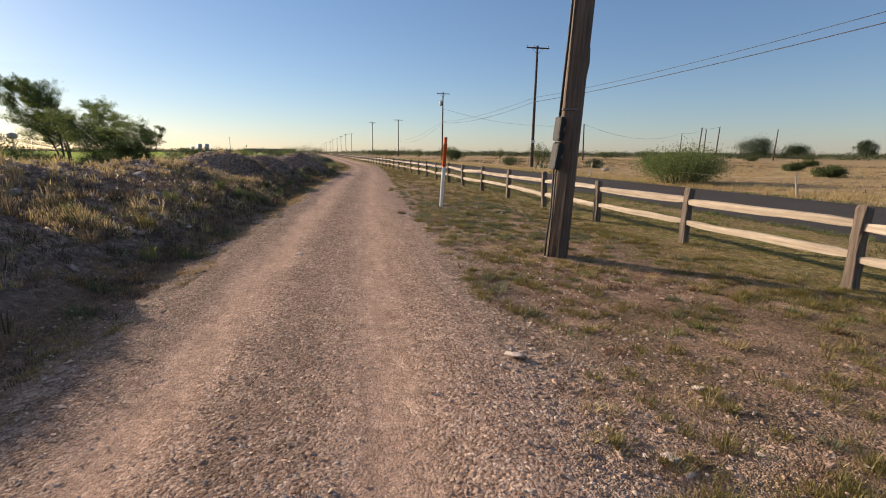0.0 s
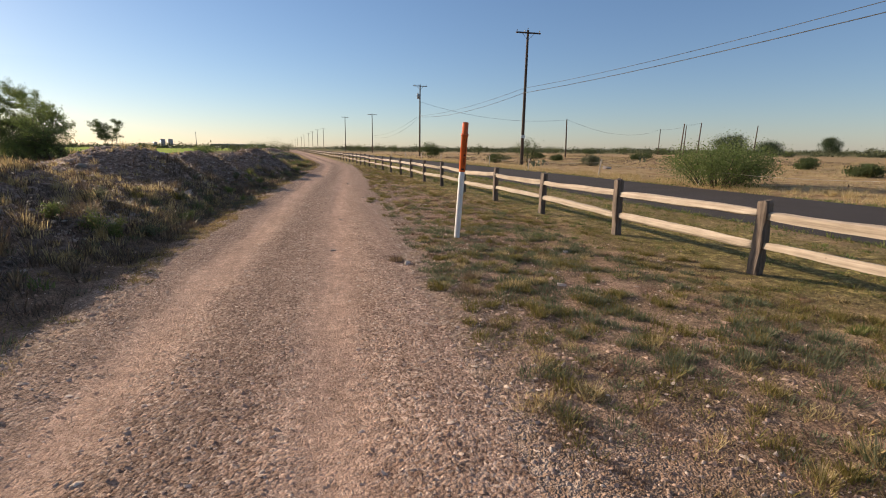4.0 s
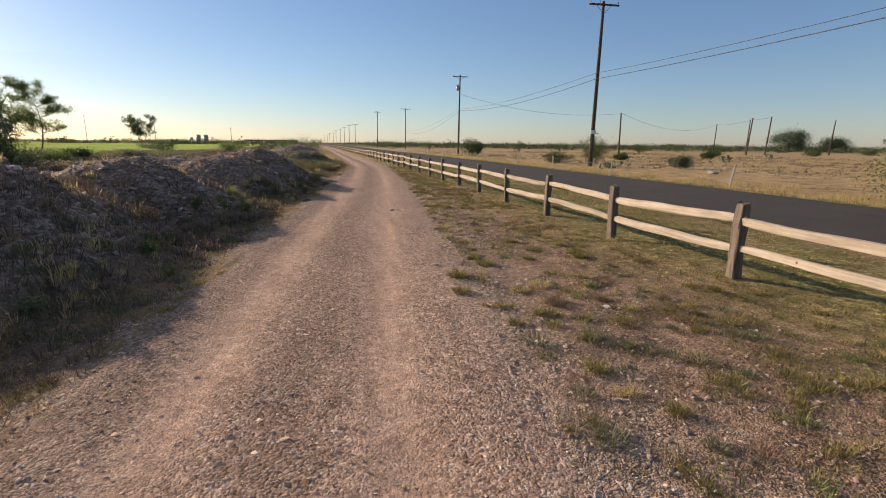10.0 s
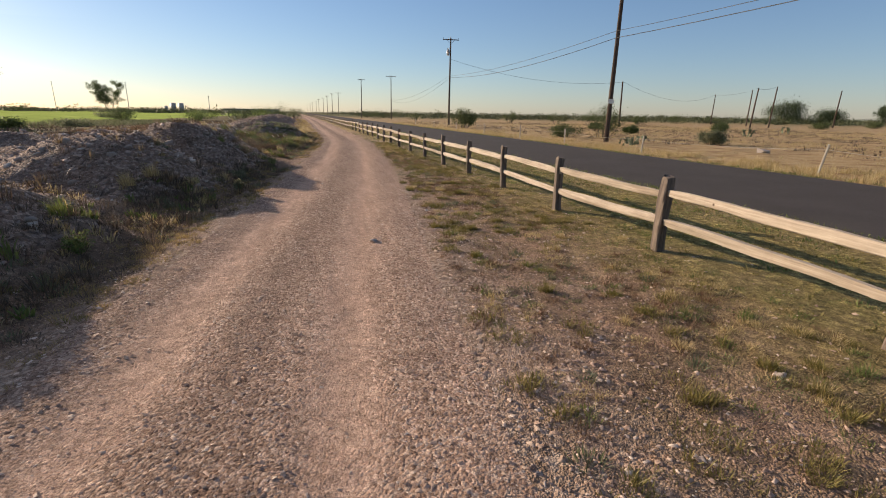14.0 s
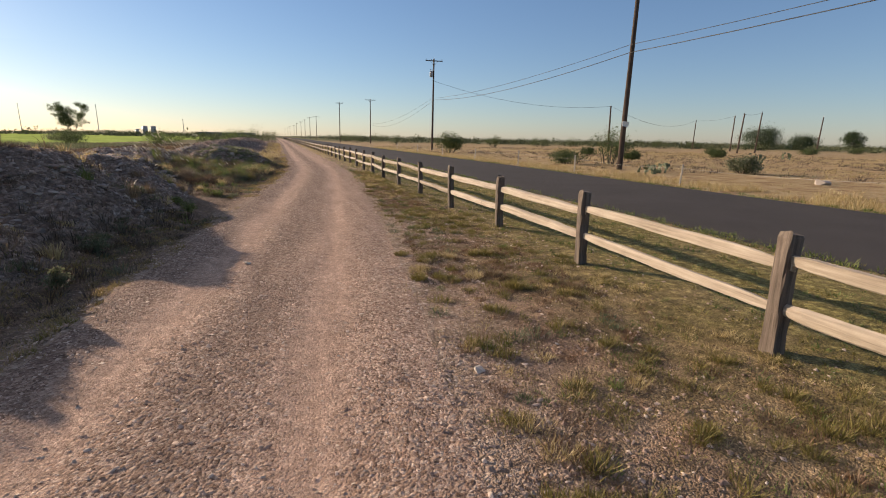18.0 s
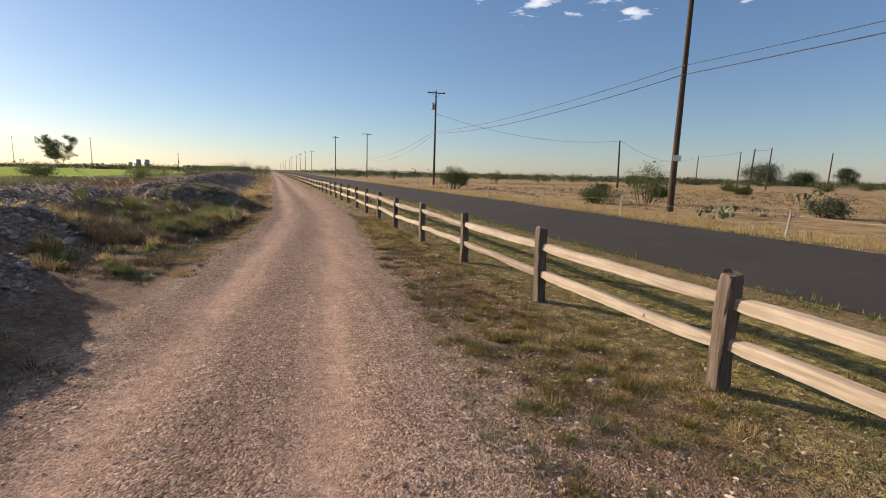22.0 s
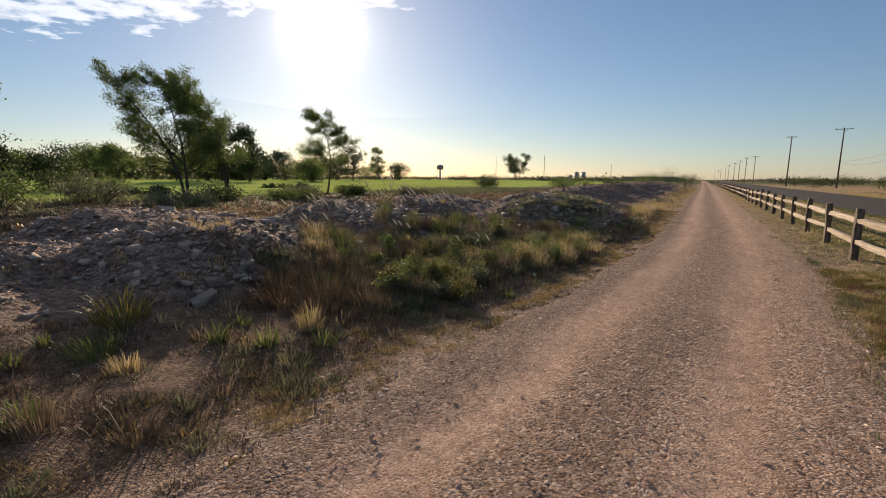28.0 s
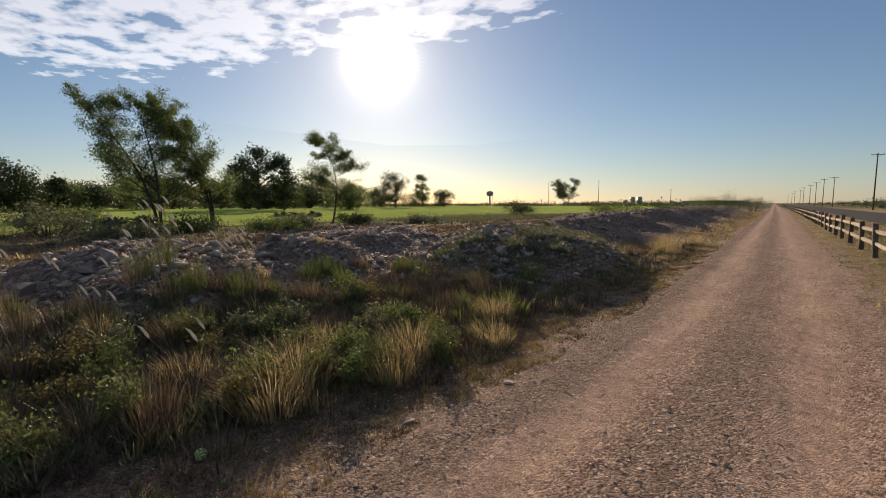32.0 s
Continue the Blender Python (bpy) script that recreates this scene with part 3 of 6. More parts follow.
def post_mesh(seed):
    """A rough-sawn post with a worn, uneven top and chamfered corners."""
    r = np.random.default_rng(seed)
    ring = [(0.058, 0.05), (0.05, 0.062), (-0.05, 0.062), (-0.058, 0.05), (-0.058, -0.05), (-0.05, -0.062), (0.05, -0.062), (0.058, -0.05)]
    zs = [-0.25, 0.0, 0.18, 0.33, 0.46, 0.62, 0.70, 0.84, 0.945, 0.975]
    bend = r.uniform(-0.012, 0.012)
    verts, faces = [], []
    for i, z in enumerate(zs):
        grow = (1.06 if z < 0.1 else 1.0) * (0.84 if i == len(zs) - 1 else 1) * (1 + 0.03 * r.standard_normal())
        for x, y in ring:
            verts.append((x * 1.08 * grow + 0.004 * r.standard_normal() + bend * math.sin(3 * z), y * 1.04 * grow + 0.004 * r.standard_normal(), z + (0.012 * r.standard_normal() if i == len(zs) - 1 else 0)))
    n = len(ring)
    for i in range(len(zs) - 1):
        for k in range(n):
            faces.append((i * n + k, i * n + (k + 1) % n, (i + 1) * n + (k + 1) % n, (i + 1) * n + k))
    faces += [tuple(range(n))[::-1], tuple(range((len(zs) - 1) * n, len(zs) * n))]
    return mesh_of("post", verts, faces, POST)


def build_fence():
    fence = thing("split_rail_fence", "two-rail split log fence, pale rails on dark weathered posts", "fence", pose(6.2, 10, 0))
    inv = fence.matrix_basis.inverted()
    rails, posts = [rail_mesh(s) for s in range(40, 52)], [post_mesh(s) for s in range(60, 68)]
    r = random.Random(5)
    y, spots = -6.48, []
    while y < 300:
        spots.append((float(along(FENCE, y)), y))
        dx = float(along(FENCE, y + 0.5) - along(FENCE, y - 0.5))
        y += 2.826 / math.hypot(1, dx)
    for i, (x, y) in enumerate(spots):
        z = float(level(x, y)) if y < 75 else -0.07
        turn = r.uniform(-6, 6)
        part("post", posts[r.randrange(8)], fence, "", inv @ pose(x, y, z, r.uniform(-2, 2), r.uniform(-2.5, 2.5), turn) @ Matrix.Diagonal((1, 1, r.uniform(0.96, 1.04), 1)))
        if i + 1 < len(spots):
            x2, y2 = spots[i + 1]
            z2 = float(level(x2, y2)) if y2 < 75 else -0.07
            for h in (0.755, 0.385):
                a, b = Vector((x, y, z + h + r.uniform(-0.03, 0.03))), Vector((x2, y2, z2 + h + r.uniform(-0.03, 0.03)))
                d = b - a
                flip = r.choice((0, 180))
                m = Matrix.Translation((a + b) / 2) @ d.to_track_quat('X', 'Z').to_matrix().to_4x4() @ pose(0, 0, 0, r.choice((0, 180)) + r.uniform(-12, 12), 0, flip)
                part("rail", rails[r.randrange(12)], fence, "", inv @ m)


build_fence()


# ---- utility poles and wires ----
def pole_mesh(height, r0, r1, material, seed=0, n=14):
    r = np.random.default_rng(seed)
    zs = np.concatenate([[-0.4, 0, 0.15], np.linspace(0.5, height - 0.02, 12), [height]])
    verts, faces = [], []
    groove = 1 + 0.035 * r.standard_normal(n)
    for i, z in enumerate(zs):
        rad = r0 + (r1 - r0) * max(z, 0) / height
        rad *= 1.05 if z < 0.3 else 1
        for k in range(n):
            a = 2 * math.pi * k / n
            q = rad * groove[k] * (1 + 0.012 * r.standard_normal())
            verts.append((q * math.cos(a), q * math.sin(a), z))
    for i in range(len(zs) - 1):
        for k in range(n):
            faces.append((i * n + k, i * n + (k + 1) % n, (i + 1) * n + (k + 1) % n, (i + 1) * n + k))
    faces += [tuple(range(n))[::-1], tuple(range((len(zs) - 1) * n, len(zs) * n))]
    return mesh_of("pole_shaft", verts, faces, material)


INSULATOR = None


def insulator_mesh():
    v, f = [], []
    prof = [(0.02, 0), (0.02, 0.08), (0.055, 0.09), (0.06, 0.13), (0.035, 0.14), (0.05, 0.17), (0.03, 0.20), (0.005, 0.205)]
    n = 8
    for rad, z in prof:
        for k in range(n):
            v.append((rad * math.cos(2 * math.pi * k / n), rad * math.sin(2 * math.pi * k / n), z))
    for i in range(len(prof) - 1):
        for k in range(n):
            f.append((i * n + k, i * n + (k + 1) % n, (i + 1) * n + (k + 1) % n, (i + 1) * n + k))
    return mesh_of("insulator", v, f, CERAMIC)


INSULATOR = insulator_mesh()


def utility_pole(x, y, z, height, arm=2.4, yaw=0.0, lean=(0, 0), transformer=False, sign=False):
    p = thing("utility_pole", "tall dark creosoted wooden utility pole with a crossarm", "pole", pose(x, y, z, lean[0], lean[1], yaw), "poles along the road")
    part("shaft", pole_mesh(height, 0.17, 0.105, POLE, int(y) % 97), p)
    part("crossarm", box_mesh("crossarm", arm, 0.11, 0.13, POLE, 0.012), p, "", pose(0, -0.15, height - 0.28))
    for s in (-1, 1):
        part("brace", tube("brace", [(s * 0.62, -0.17, height - 0.33), (0, -0.13, height - 0.95)], [0.02, 0.02], STEEL, 5), p)
    for q in (-0.46, -0.15, 0.46):
        part("insulator", INSULATOR, p, "", pose(q * arm, -0.15, height - 0.22))
    part("insulator", INSULATOR, p, "", pose(0, 0, height))
    if transformer:
        can = part("transformer", tube("transformer", [(0, 0, 0), (0, 0, 0.05), (0, 0, 0.85), (0, 0, 0.9)], [0.2, 0.23, 0.23, 0.14], CERAMIC, 14), p, "grey steel transformer can", pose(-0.38, -0.05, height - 2.6))
        for s in (-1, 1):
            part("bushing", INSULATOR, can, "", pose(s * 0.1, 0, 0.9))
    if sign:
        part("sign_plate", box_mesh("sign_plate", 0.42, 0.02, 0.3, SIGNWHITE, 0.004), p, "small pale sign plate", pose(-0.02, -0.19, 2.8, 0, 4, -8))
    return p


def wire(name, a, b, sag, radius=0.016, label="thin black overhead wire strung between poles"):
    a, b = Vector(a), Vector(b)
    n = 16
    pts = [a.lerp(b, i / n) - Vector((0, 0, sag * 4 * (i / n) * (1 - i / n))) for i in range(n + 1)]
    ob = new(name, tube(name, pts, [radius] * (n + 1), CABLE, 5))
    return tagged(ob, label, "wire", "overhead wires")


ROAD_POLES = [  # x, y, height, crossarm, transformer, sign
    (21.15, 51.3, 12.8, 2.5, False, True), (20.7, 98.6, 13.4, 2.6, True, False), (19.9, 171, 12.7, 3.0, False, False), (12.1, 189.5, 12.7, 2.3, False, False),
    (6.4, 307, 12.6, 3.0, False, False), (3.0, 323, 12.6, 2.6, False, False), (-0.1, 366, 12.6, 2.6, False, False), (-3.3, 414, 12.6, 2.8, False, False), (-7.8, 465, 12.6, 2.4, False, False), (-12.3, 555, 12.6, 2.6, False, False), (-17.9, 601, 12.6, 2.6, False, False), (-24, 700, 12.6, 2.6, False, False), (-33, 820, 12.6, 2.6, False, False)]
for x, y, h, arm, tr, sg in ROAD_POLES:
    utility_pole(x, y, -0.1, h, arm, -3, (0, 0.5), tr, sg)
# wires hung at mid height along the road, and off to the side
near_pole = (24.5, -8.0)
wire("wire", (21.1, 51.3, 7.35), (near_pole[0], near_pole[1], 9.0), 0.9)
wire("wire", (21.1, 51.3, 6.9), (near_pole[0], near_pole[1], 8.2), 0.7, 0.022)
utility_pole(near_pole[0], near_pole[1], -0.1, 12.8, 2.5, 0)
wire("wire", (21.1, 51.3, 7.35), (20.6, 98.5, 7.6), 0.55)
wire("wire", (21.1, 51.3, 6.9), (20.6, 98.5, 7.4), 0.75, 0.022)
wire("wire", (20.6, 98.5, 7.6), (19.9, 171, 5.6), 1.2)
wire("wire", (20.6, 98.5, 7.2), (19.9, 171, 5.4), 1.9)
SIDE_POLES = [(52.7, 99.1, 7.75), (112, 144.1, 8.4), (84.7, 102.5, 7.7), (91.6, 104.7, 8.2), (101, 120, 8.4), (110.5, 106.2, 7.9)]
for i, (x, y, h) in enumerate(SIDE_POLES):
    p = thing("service_pole", "plain dark wooden service pole in dry pasture", "pole", pose(x, y, -0.1, 0, (-1.5, 1, 3.2, 2.5, 0.5, 2)[i], 0), "service poles in the pasture")
    part("shaft", pole_mesh(h, 0.16, 0.11, POLE, i + 3, 10), p)
    part("pin", INSULATOR, p, "", pose(0, 0, h))
wire("wire", (20.6, 98.5, 10.2), (52.7, 99.1, 7.6), 1.5, 0.018)
wire("wire", (52.7, 99.1, 7.6), (112, 144.1, 8.2), 2.4, 0.02)
wire("wire", (112, 144.1, 8.2), (101, 120, 8.2), 0.4, 0.02)
wire("wire", (84.7, 102.5, 7.5), (91.6, 104.7, 8.0), 0.3, 0.02)


# old pole beside the path, with service boxes
def roadside_pole():
    p = thing("old_utility_pole", "thick cracked old wooden pole leaning, standing in dry grass", "pole", pose(3.47, 6.85, float(level(3.47, 6.85)), 0.5, 2.9, 0))
    part("shaft", pole_mesh(11.5, 0.145, 0.112, OLD_POLE, 21, 20), p)
    for z, w, h, lean in ((1.80, 0.075, 0.32, 3), (1.43, 0.095, 0.36, 6)):
        b = part("service_box", box_mesh("service_box", w, 0.13, h, BOXGREY, 0.01), p, "black metal service box", pose(-0.19, -0.03, z, 0, lean, 12))
        part("lid", box_mesh("lid", w * 1.08, 0.03, h * 0.94, BOXGREY, 0.006), b, "", pose(0, -0.075, 0))
        part("hasp", box_mesh("hasp", 0.02, 0.02, 0.05, STEEL, 0.003), b, "", pose(w * 0.3, -0.095, 0))
    part("bracket", box_mesh("bracket", 0.12, 0.03, 0.03, STEEL, 0.004), p, "", pose(-0.17, -0.02, 1.615))
    part("conduit", tube("conduit", [(-0.185, -0.02, 1.94), (-0.17, -0.01, 3.0), (-0.155, 0, 6.0), (-0.135, 0, 11)], [0.018] * 4, CABLE, 7), p, "black cable running up the pole")
    part("conduit", tube("conduit", [(-0.20, -0.03, 1.27), (-0.19, -0.05, 0.6), (-0.205, -0.04, 0.3), (-0.2, -0.03, -0.1)], [0.013] * 4, CABLE, 7), p, "black cable running into the soil")
    part("conduit", tube("conduit", [(-0.175, -0.06, 1.27), (-0.165, -0.07, 0.6), (-0.17, -0.07, -0.1)], [0.010] * 3, CABLE, 7), p)
    part("splinter", tube("splinter", [(0.13, 0, 2.45), (0.155, 0, 2.7), (0.165, 0, 2.9)], [0.02, 0.025, 0.003], OLD_POLE, 5), p)
    part("strap", tube("strap", [(-0.005, 0, 2.05), (-0.005, 0, 2.08)], [0.147, 0.147], STEEL, 20), p)


roadside_pole()


def marker_post():
    x, y = 3.06, 13.37
    p = thing("marker_post", "leaning white plastic pipeline marker post with an orange cap", "marker post", pose(x, y, float(level(x, y)), 0.0, 3.7, 0))
    part("tube", tube("tube", [(0, 0, -0.1), (0, 0, 0.0), (0, 0, 1.05), (0, 0, 1.12)], [0.048, 0.048, 0.048, 0.048], WHITE, 20), p, "white tube stained near the ground")
    cap = part("cap", tube("cap", [(0, 0, 1.09), (0, 0, 1.095), (0, 0, 1.66), (0, 0, 1.665), (0, 0, 1.70), (0, 0, 1.705), (0, 0, 1.875), (0, 0, 1.88)], [0.05, 0.053, 0.053, 0.062, 0.062, 0.048, 0.048, 0.04], ORANGE, 24), p, "orange plastic cap with black print")
    # bars of unreadable print, and a round badge
    r = random.Random(9)
    bars = bmesh.new()
    for i in range(9):
        w, z = r.uniform(0.034, 0.046), 1.31 - i * 0.013
        bmesh.ops.create_cube(bars, size=1, matrix=pose(0.004, -0.0535, z) @ Matrix.Diagonal((w, 0.002, 0.005, 1)))
    for i in range(11):
        bmesh.ops.create_cube(bars, size=1, matrix=pose(0.018, -0.0505, 1.62 - i * 0.02, 0, 0, 20) @ Matrix.Diagonal((0.009, 0.002, r.uniform(0.010, 0.016), 1)))
    for i in range(12):
        bmesh.ops.create_cube(bars, size=1, matrix=pose(-0.014, -0.0517, 1.63 - i * 0.019, 0, 0, -15) @ Matrix.Diagonal((0.005, 0.002, r.uniform(0.008, 0.014), 1)))
    bmesh.ops.create_cube(bars, size=1, matrix=pose(-0.008, -0.0532, 1.135) @ Matrix.Diagonal((0.046, 0.003, 0.03, 1)))
    bmesh.ops.create_cone(bars, segments=16, radius1=0.016, radius2=0.016, depth=0.003, cap_ends=True, matrix=pose(0.006, -0.0532, 1.36, 90))
    me = bpy.data.meshes.new("print")
    bars.to_mesh(me)
    bars.free()
    me.materials.append(INK)
    part("print", me, cap, "black warning print")


marker_post()


# ---- stones and gravel ----
def ico(seed):
    """A small angular stone: a dented icosahedron, squashed."""
    r = np.random.default_rng(seed)
    p = (1 + 5 ** 0.5) / 2
    v = np.array([(-1, p, 0), (1, p, 0), (-1, -p, 0), (1, -p, 0), (0, -1, p), (0, 1, p), (0, -1, -p), (0, 1, -p), (p, 0, -1), (p, 0, 1), (-p, 0, -1), (-p, 0, 1)], float)
    v /= np.linalg.norm(v[0])
    v *= (1 + 0.22 * r.standard_normal((12, 1)))
    t = np.array([(0, 11, 5), (0, 5, 1), (0, 1, 7), (0, 7, 10), (0, 10, 11), (1, 5, 9), (5, 11, 4), (11, 10, 2), (10, 7, 6), (7, 1, 8), (3, 9, 4), (3, 4, 2), (3, 2, 6), (3, 6, 8), (3, 8, 9), (4, 9, 5), (2, 4, 11), (6, 2, 10), (8, 6, 7), (9, 8, 1)])
    return v, t


def octa(seed):
    r = np.random.default_rng(seed)
    v = np.array([(1, 0, 0), (0, 1, 0), (-1, 0, 0), (0, -1, 0), (0, 0, 1), (0, 0, -1)], float) * (1 + 0.25 * r.standard_normal((6, 1))) + 0.12 * r.standard_normal((6, 3))
    t = np.array([(0, 1, 4), (1, 2, 4), (2, 3, 4), (3, 0, 4), (1, 0, 5), (2, 1, 5), (3, 2, 5), (0, 3, 5)])
    return v, t


def strew(shapes, pos, size, flat, seed):
    """Copies of small shapes at many places, turned and sized one by one, in one pair of arrays."""
    r = np.random.default_rng(seed)
    V, T, at = [], [], 0
    pick = r.integers(0, len(shapes), len(pos))
    for i, (v, t) in enumerate(shapes):
        who = np.where(pick == i)[0]
        if not len(who):
            continue
        a, tilt = r.uniform(0, 2 * math.pi, len(who)), r.uniform(-0.5, 0.5, len(who))
        s = size[who][:, None] * np.stack([r.uniform(0.75, 1.3, len(who)), r.uniform(0.7, 1.1, len(who)), flat * r.uniform(0.7, 1.2, len(who))], 1)
        q = v[None] * s[:, None, :]
        x, y, z = q[..., 0], q[..., 1], q[..., 2]
        x, z = x * np.cos(tilt)[:, None] - z * np.sin(tilt)[:, None], x * np.sin(tilt)[:, None] + z * np.cos(tilt)[:, None]
        x, y = x * np.cos(a)[:, None] - y * np.sin(a)[:, None], x * np.sin(a)[:, None] + y * np.cos(a)[:, None]
        V.append((np.stack([x, y, z], 2) + pos[who][:, None, :]).reshape(-1, 3))
        T.append((t[None] + (np.arange(len(who)) * len(v))[:, None, None] + at).reshape(-1, 3))
        at += len(who) * len(v)
    return np.concatenate(V), np.concatenate(T)


def stuff(name, arrays, material, label, category):
    return tagged(new(name, tri_mesh(name, *arrays, material)), label, category, kind="stuff")


def chip(seed):
    """The part of a crushed stone that stands out of the ground: four feet and a short ridge."""
    r = np.random.default_rng(seed)
    v = np.array([(1, 0.6, -0.5), (-1, 0.7, -0.5), (-0.9, -0.7, -0.5), (1, -0.6, -0.5), (0.45, 0, 0.9), (-0.4, 0, 1.0)], float) + 0.2 * r.standard_normal((6, 3))
    return v, np.array([(0, 4, 3), (1, 5, 0), (0, 5, 4), (2, 5, 1), (3, 4, 2), (2, 4, 5)])


def shard(seed, n=11, box=0.6):
    """A broken stone with flat faces and sharp edges: the hull of a few points."""
    r = np.random.default_rng(seed)
    p = r.standard_normal((n, 3))
    p /= np.linalg.norm(p, axis=1)[:, None]
    p = np.sign(p) * np.abs(p) ** box * r.uniform(0.75, 1.05, (n, 1))
    bm = bmesh.new()
    for q in p:
        bm.verts.new(q)
    bmesh.ops.convex_hull(bm, input=bm.verts[:])
    bmesh.ops.delete(bm, geom=[w for w in bm.verts if not w.link_faces], context='VERTS')
    bmesh.ops.triangulate(bm, faces=bm.faces[:])
    bm.verts.index_update()
    v, t = np.array([w.co[:] for w in bm.verts]), np.array([[w.index for w in f.verts] for f in bm.faces])
    bm.free()
    return v, t


CHIPS, SHARDS = [chip(s) for s in range(10)], [shard(s, 9) for s in range(20, 32)]


def path_height(x, y):
    lat = x - along(TRAIL, y)
    return level(x, y) + np.where(np.abs(lat) < 1.5, crown(lat, x, y), 0)


def pebbles(n, y0, y1, smin, smax, seed, lo, hi, wear):
    r = np.random.default_rng(seed)
    y = y0 + (y1 - y0) * r.random(n)
    lat = r.uniform(lo, hi, n)
    worn = np.exp(-((np.abs(lat) - 0.66) / 0.24) ** 2)
    keep = (r.random(n) > wear * worn) & (r.random(n) > (np.abs(lat - 0.2) - 1.5) / 0.9)
    y, lat = y[keep], lat[keep]
    x = along(TRAIL, y) + lat
    s = smin + (smax - smin) * r.random(len(x)) ** 2.2
    pos = np.stack([x, y, path_height(x, y) + s * 0.1], 1)
    return strew(CHIPS, pos, s, 0.45, seed + 1)


def verge_stones(n, seed, smin, smax, spread):
    r = np.random.default_rng(seed)
    y = r.uniform(0.8, 52, n)
    off = 1.3 + np.abs(r.standard_normal(n)) * spread
    side = np.where(r.random(n) < 0.84, 1, -1)
    x = along(TRAIL, y) + off * side
    ok = (x < along(FENCE, y) + 1) & (bank(x, y) < 0.1) & (fbm(x * 0.9, y * 0.9) > -0.13)
    x, y = x[ok], y[ok]
    s = smin + (smax - smin) * r.random(len(x)) ** 3
    return strew(CHIPS, np.stack([x, y, level(x, y) + s * 0.12], 1), s, 0.6, seed + 1)


stuff("loose_gravel", pebbles(80000, 0.8, 50, 0.005, 0.0135, 101, -1.8, 2.5, 0.45), PEBBLE, "loose crushed stones strewn over the gravel path", "gravel")
stuff("coarse_gravel", pebbles(17000, 0.8, 54, 0.010, 0.021, 105, -1.7, 2.5, 0.9), PEBBLE, "coarser crushed stones along the middle and edges of the gravel path", "gravel")
stuff("verge_gravel", verge_stones(46000, 111, 0.006, 0.024, 1.5), PEBBLE, "pale gravel stones scattered over bare soil", "gravel")


def rubble(n, smin, smax, power, seed, y0, y1):
    r = np.random.default_rng(seed)
    y = r.uniform(y0, y1, n * 3)
    x = r.uniform(-10.5, 0.5, n * 3)
    b = bank(x, y)
    patch = fbm(x * 0.5 + 31, y * 0.5)
    keep = (b > 0.16) & (r.random(n * 3) < 0.45 + b * 0.6 + patch * 2.2)
    x, y = x[keep][:n], y[keep][:n]
    s = smin + (smax - smin) * r.random(len(x)) ** power
    return strew(SHARDS, np.stack([x, y, level(x, y) + s * 0.1], 1), s, 0.5, seed + 1)


stuff("rubble_stones", rubble(15000, 0.014, 0.07, 2.6, 121, 0, 60), RUBBLE, "grey-mauve broken caliche stones covering the banks", "rubble")
stuff("broken_rubble_stones", rubble(9500, 0.018, 0.085, 2.6, 123, 1, 52), RUBBLE_PALE, "pale broken caliche stones heaped on the open banks", "rubble")
stuff("flat_rubble_stones", rubble(7000, 0.025, 0.10, 2.4, 127, 40, 57), RUBBLE_PALE, "flat broken caliche stones covering a low bank", "rubble")
stuff("far_rubble_stones", rubble(4500, 0.04, 0.14, 2.2, 125, 58, 125), RUBBLE, "grey broken caliche stones on the far banks", "rubble")


def boulder_mesh(seed, material):
    v, t = shard(seed, 15, 0.55)
    bm = bmesh.new()
    vs = [bm.verts.new(p) for p in v]
    for a, b, c in t:
        bm.faces.new((vs[a], vs[b], vs[c]))
    bmesh.ops.dissolve_limit(bm, angle_limit=0.25, verts=bm.verts[:], edges=bm.edges[:])
    bmesh.ops.bevel(bm, geom=bm.edges[:], offset=0.05, segments=1, affect='EDGES')
    r = random.Random(seed)
    for w in bm.verts:
        w.co *= 1 + r.uniform(-0.03, 0.03)
    bmesh.ops.triangulate(bm, faces=bm.faces[:])
    me = bpy.data.meshes.new("rock")
    bm.to_mesh(me)
    bm.free()
    me.materials.append(material)
    return me


BOULDERS = [boulder_mesh(s, BOULDER) for s in range(300, 310)]
LOOSE_STONES = [boulder_mesh(s, LOOSE) for s in range(320, 326)]


def rock(x, y, size, label, flat=0.6, seed=0, group="rocks on the banks", lift=0.12, mesh=None):
    r = random.Random(seed)
    z = float(path_height(np.array(x), np.array(y)))
    ob = new("rock", mesh or BOULDERS[seed % 10])
    ob.matrix_basis = pose(x, y, z + size * flat * lift, r.uniform(-15, 15), r.uniform(-15, 15), r.uniform(0, 360)) @ Matrix.Diagonal((size * r.uniform(0.9, 1.3), size * r.uniform(0.8, 1.0), size * flat, 1))
    return tagged(ob, label, "rock", group)


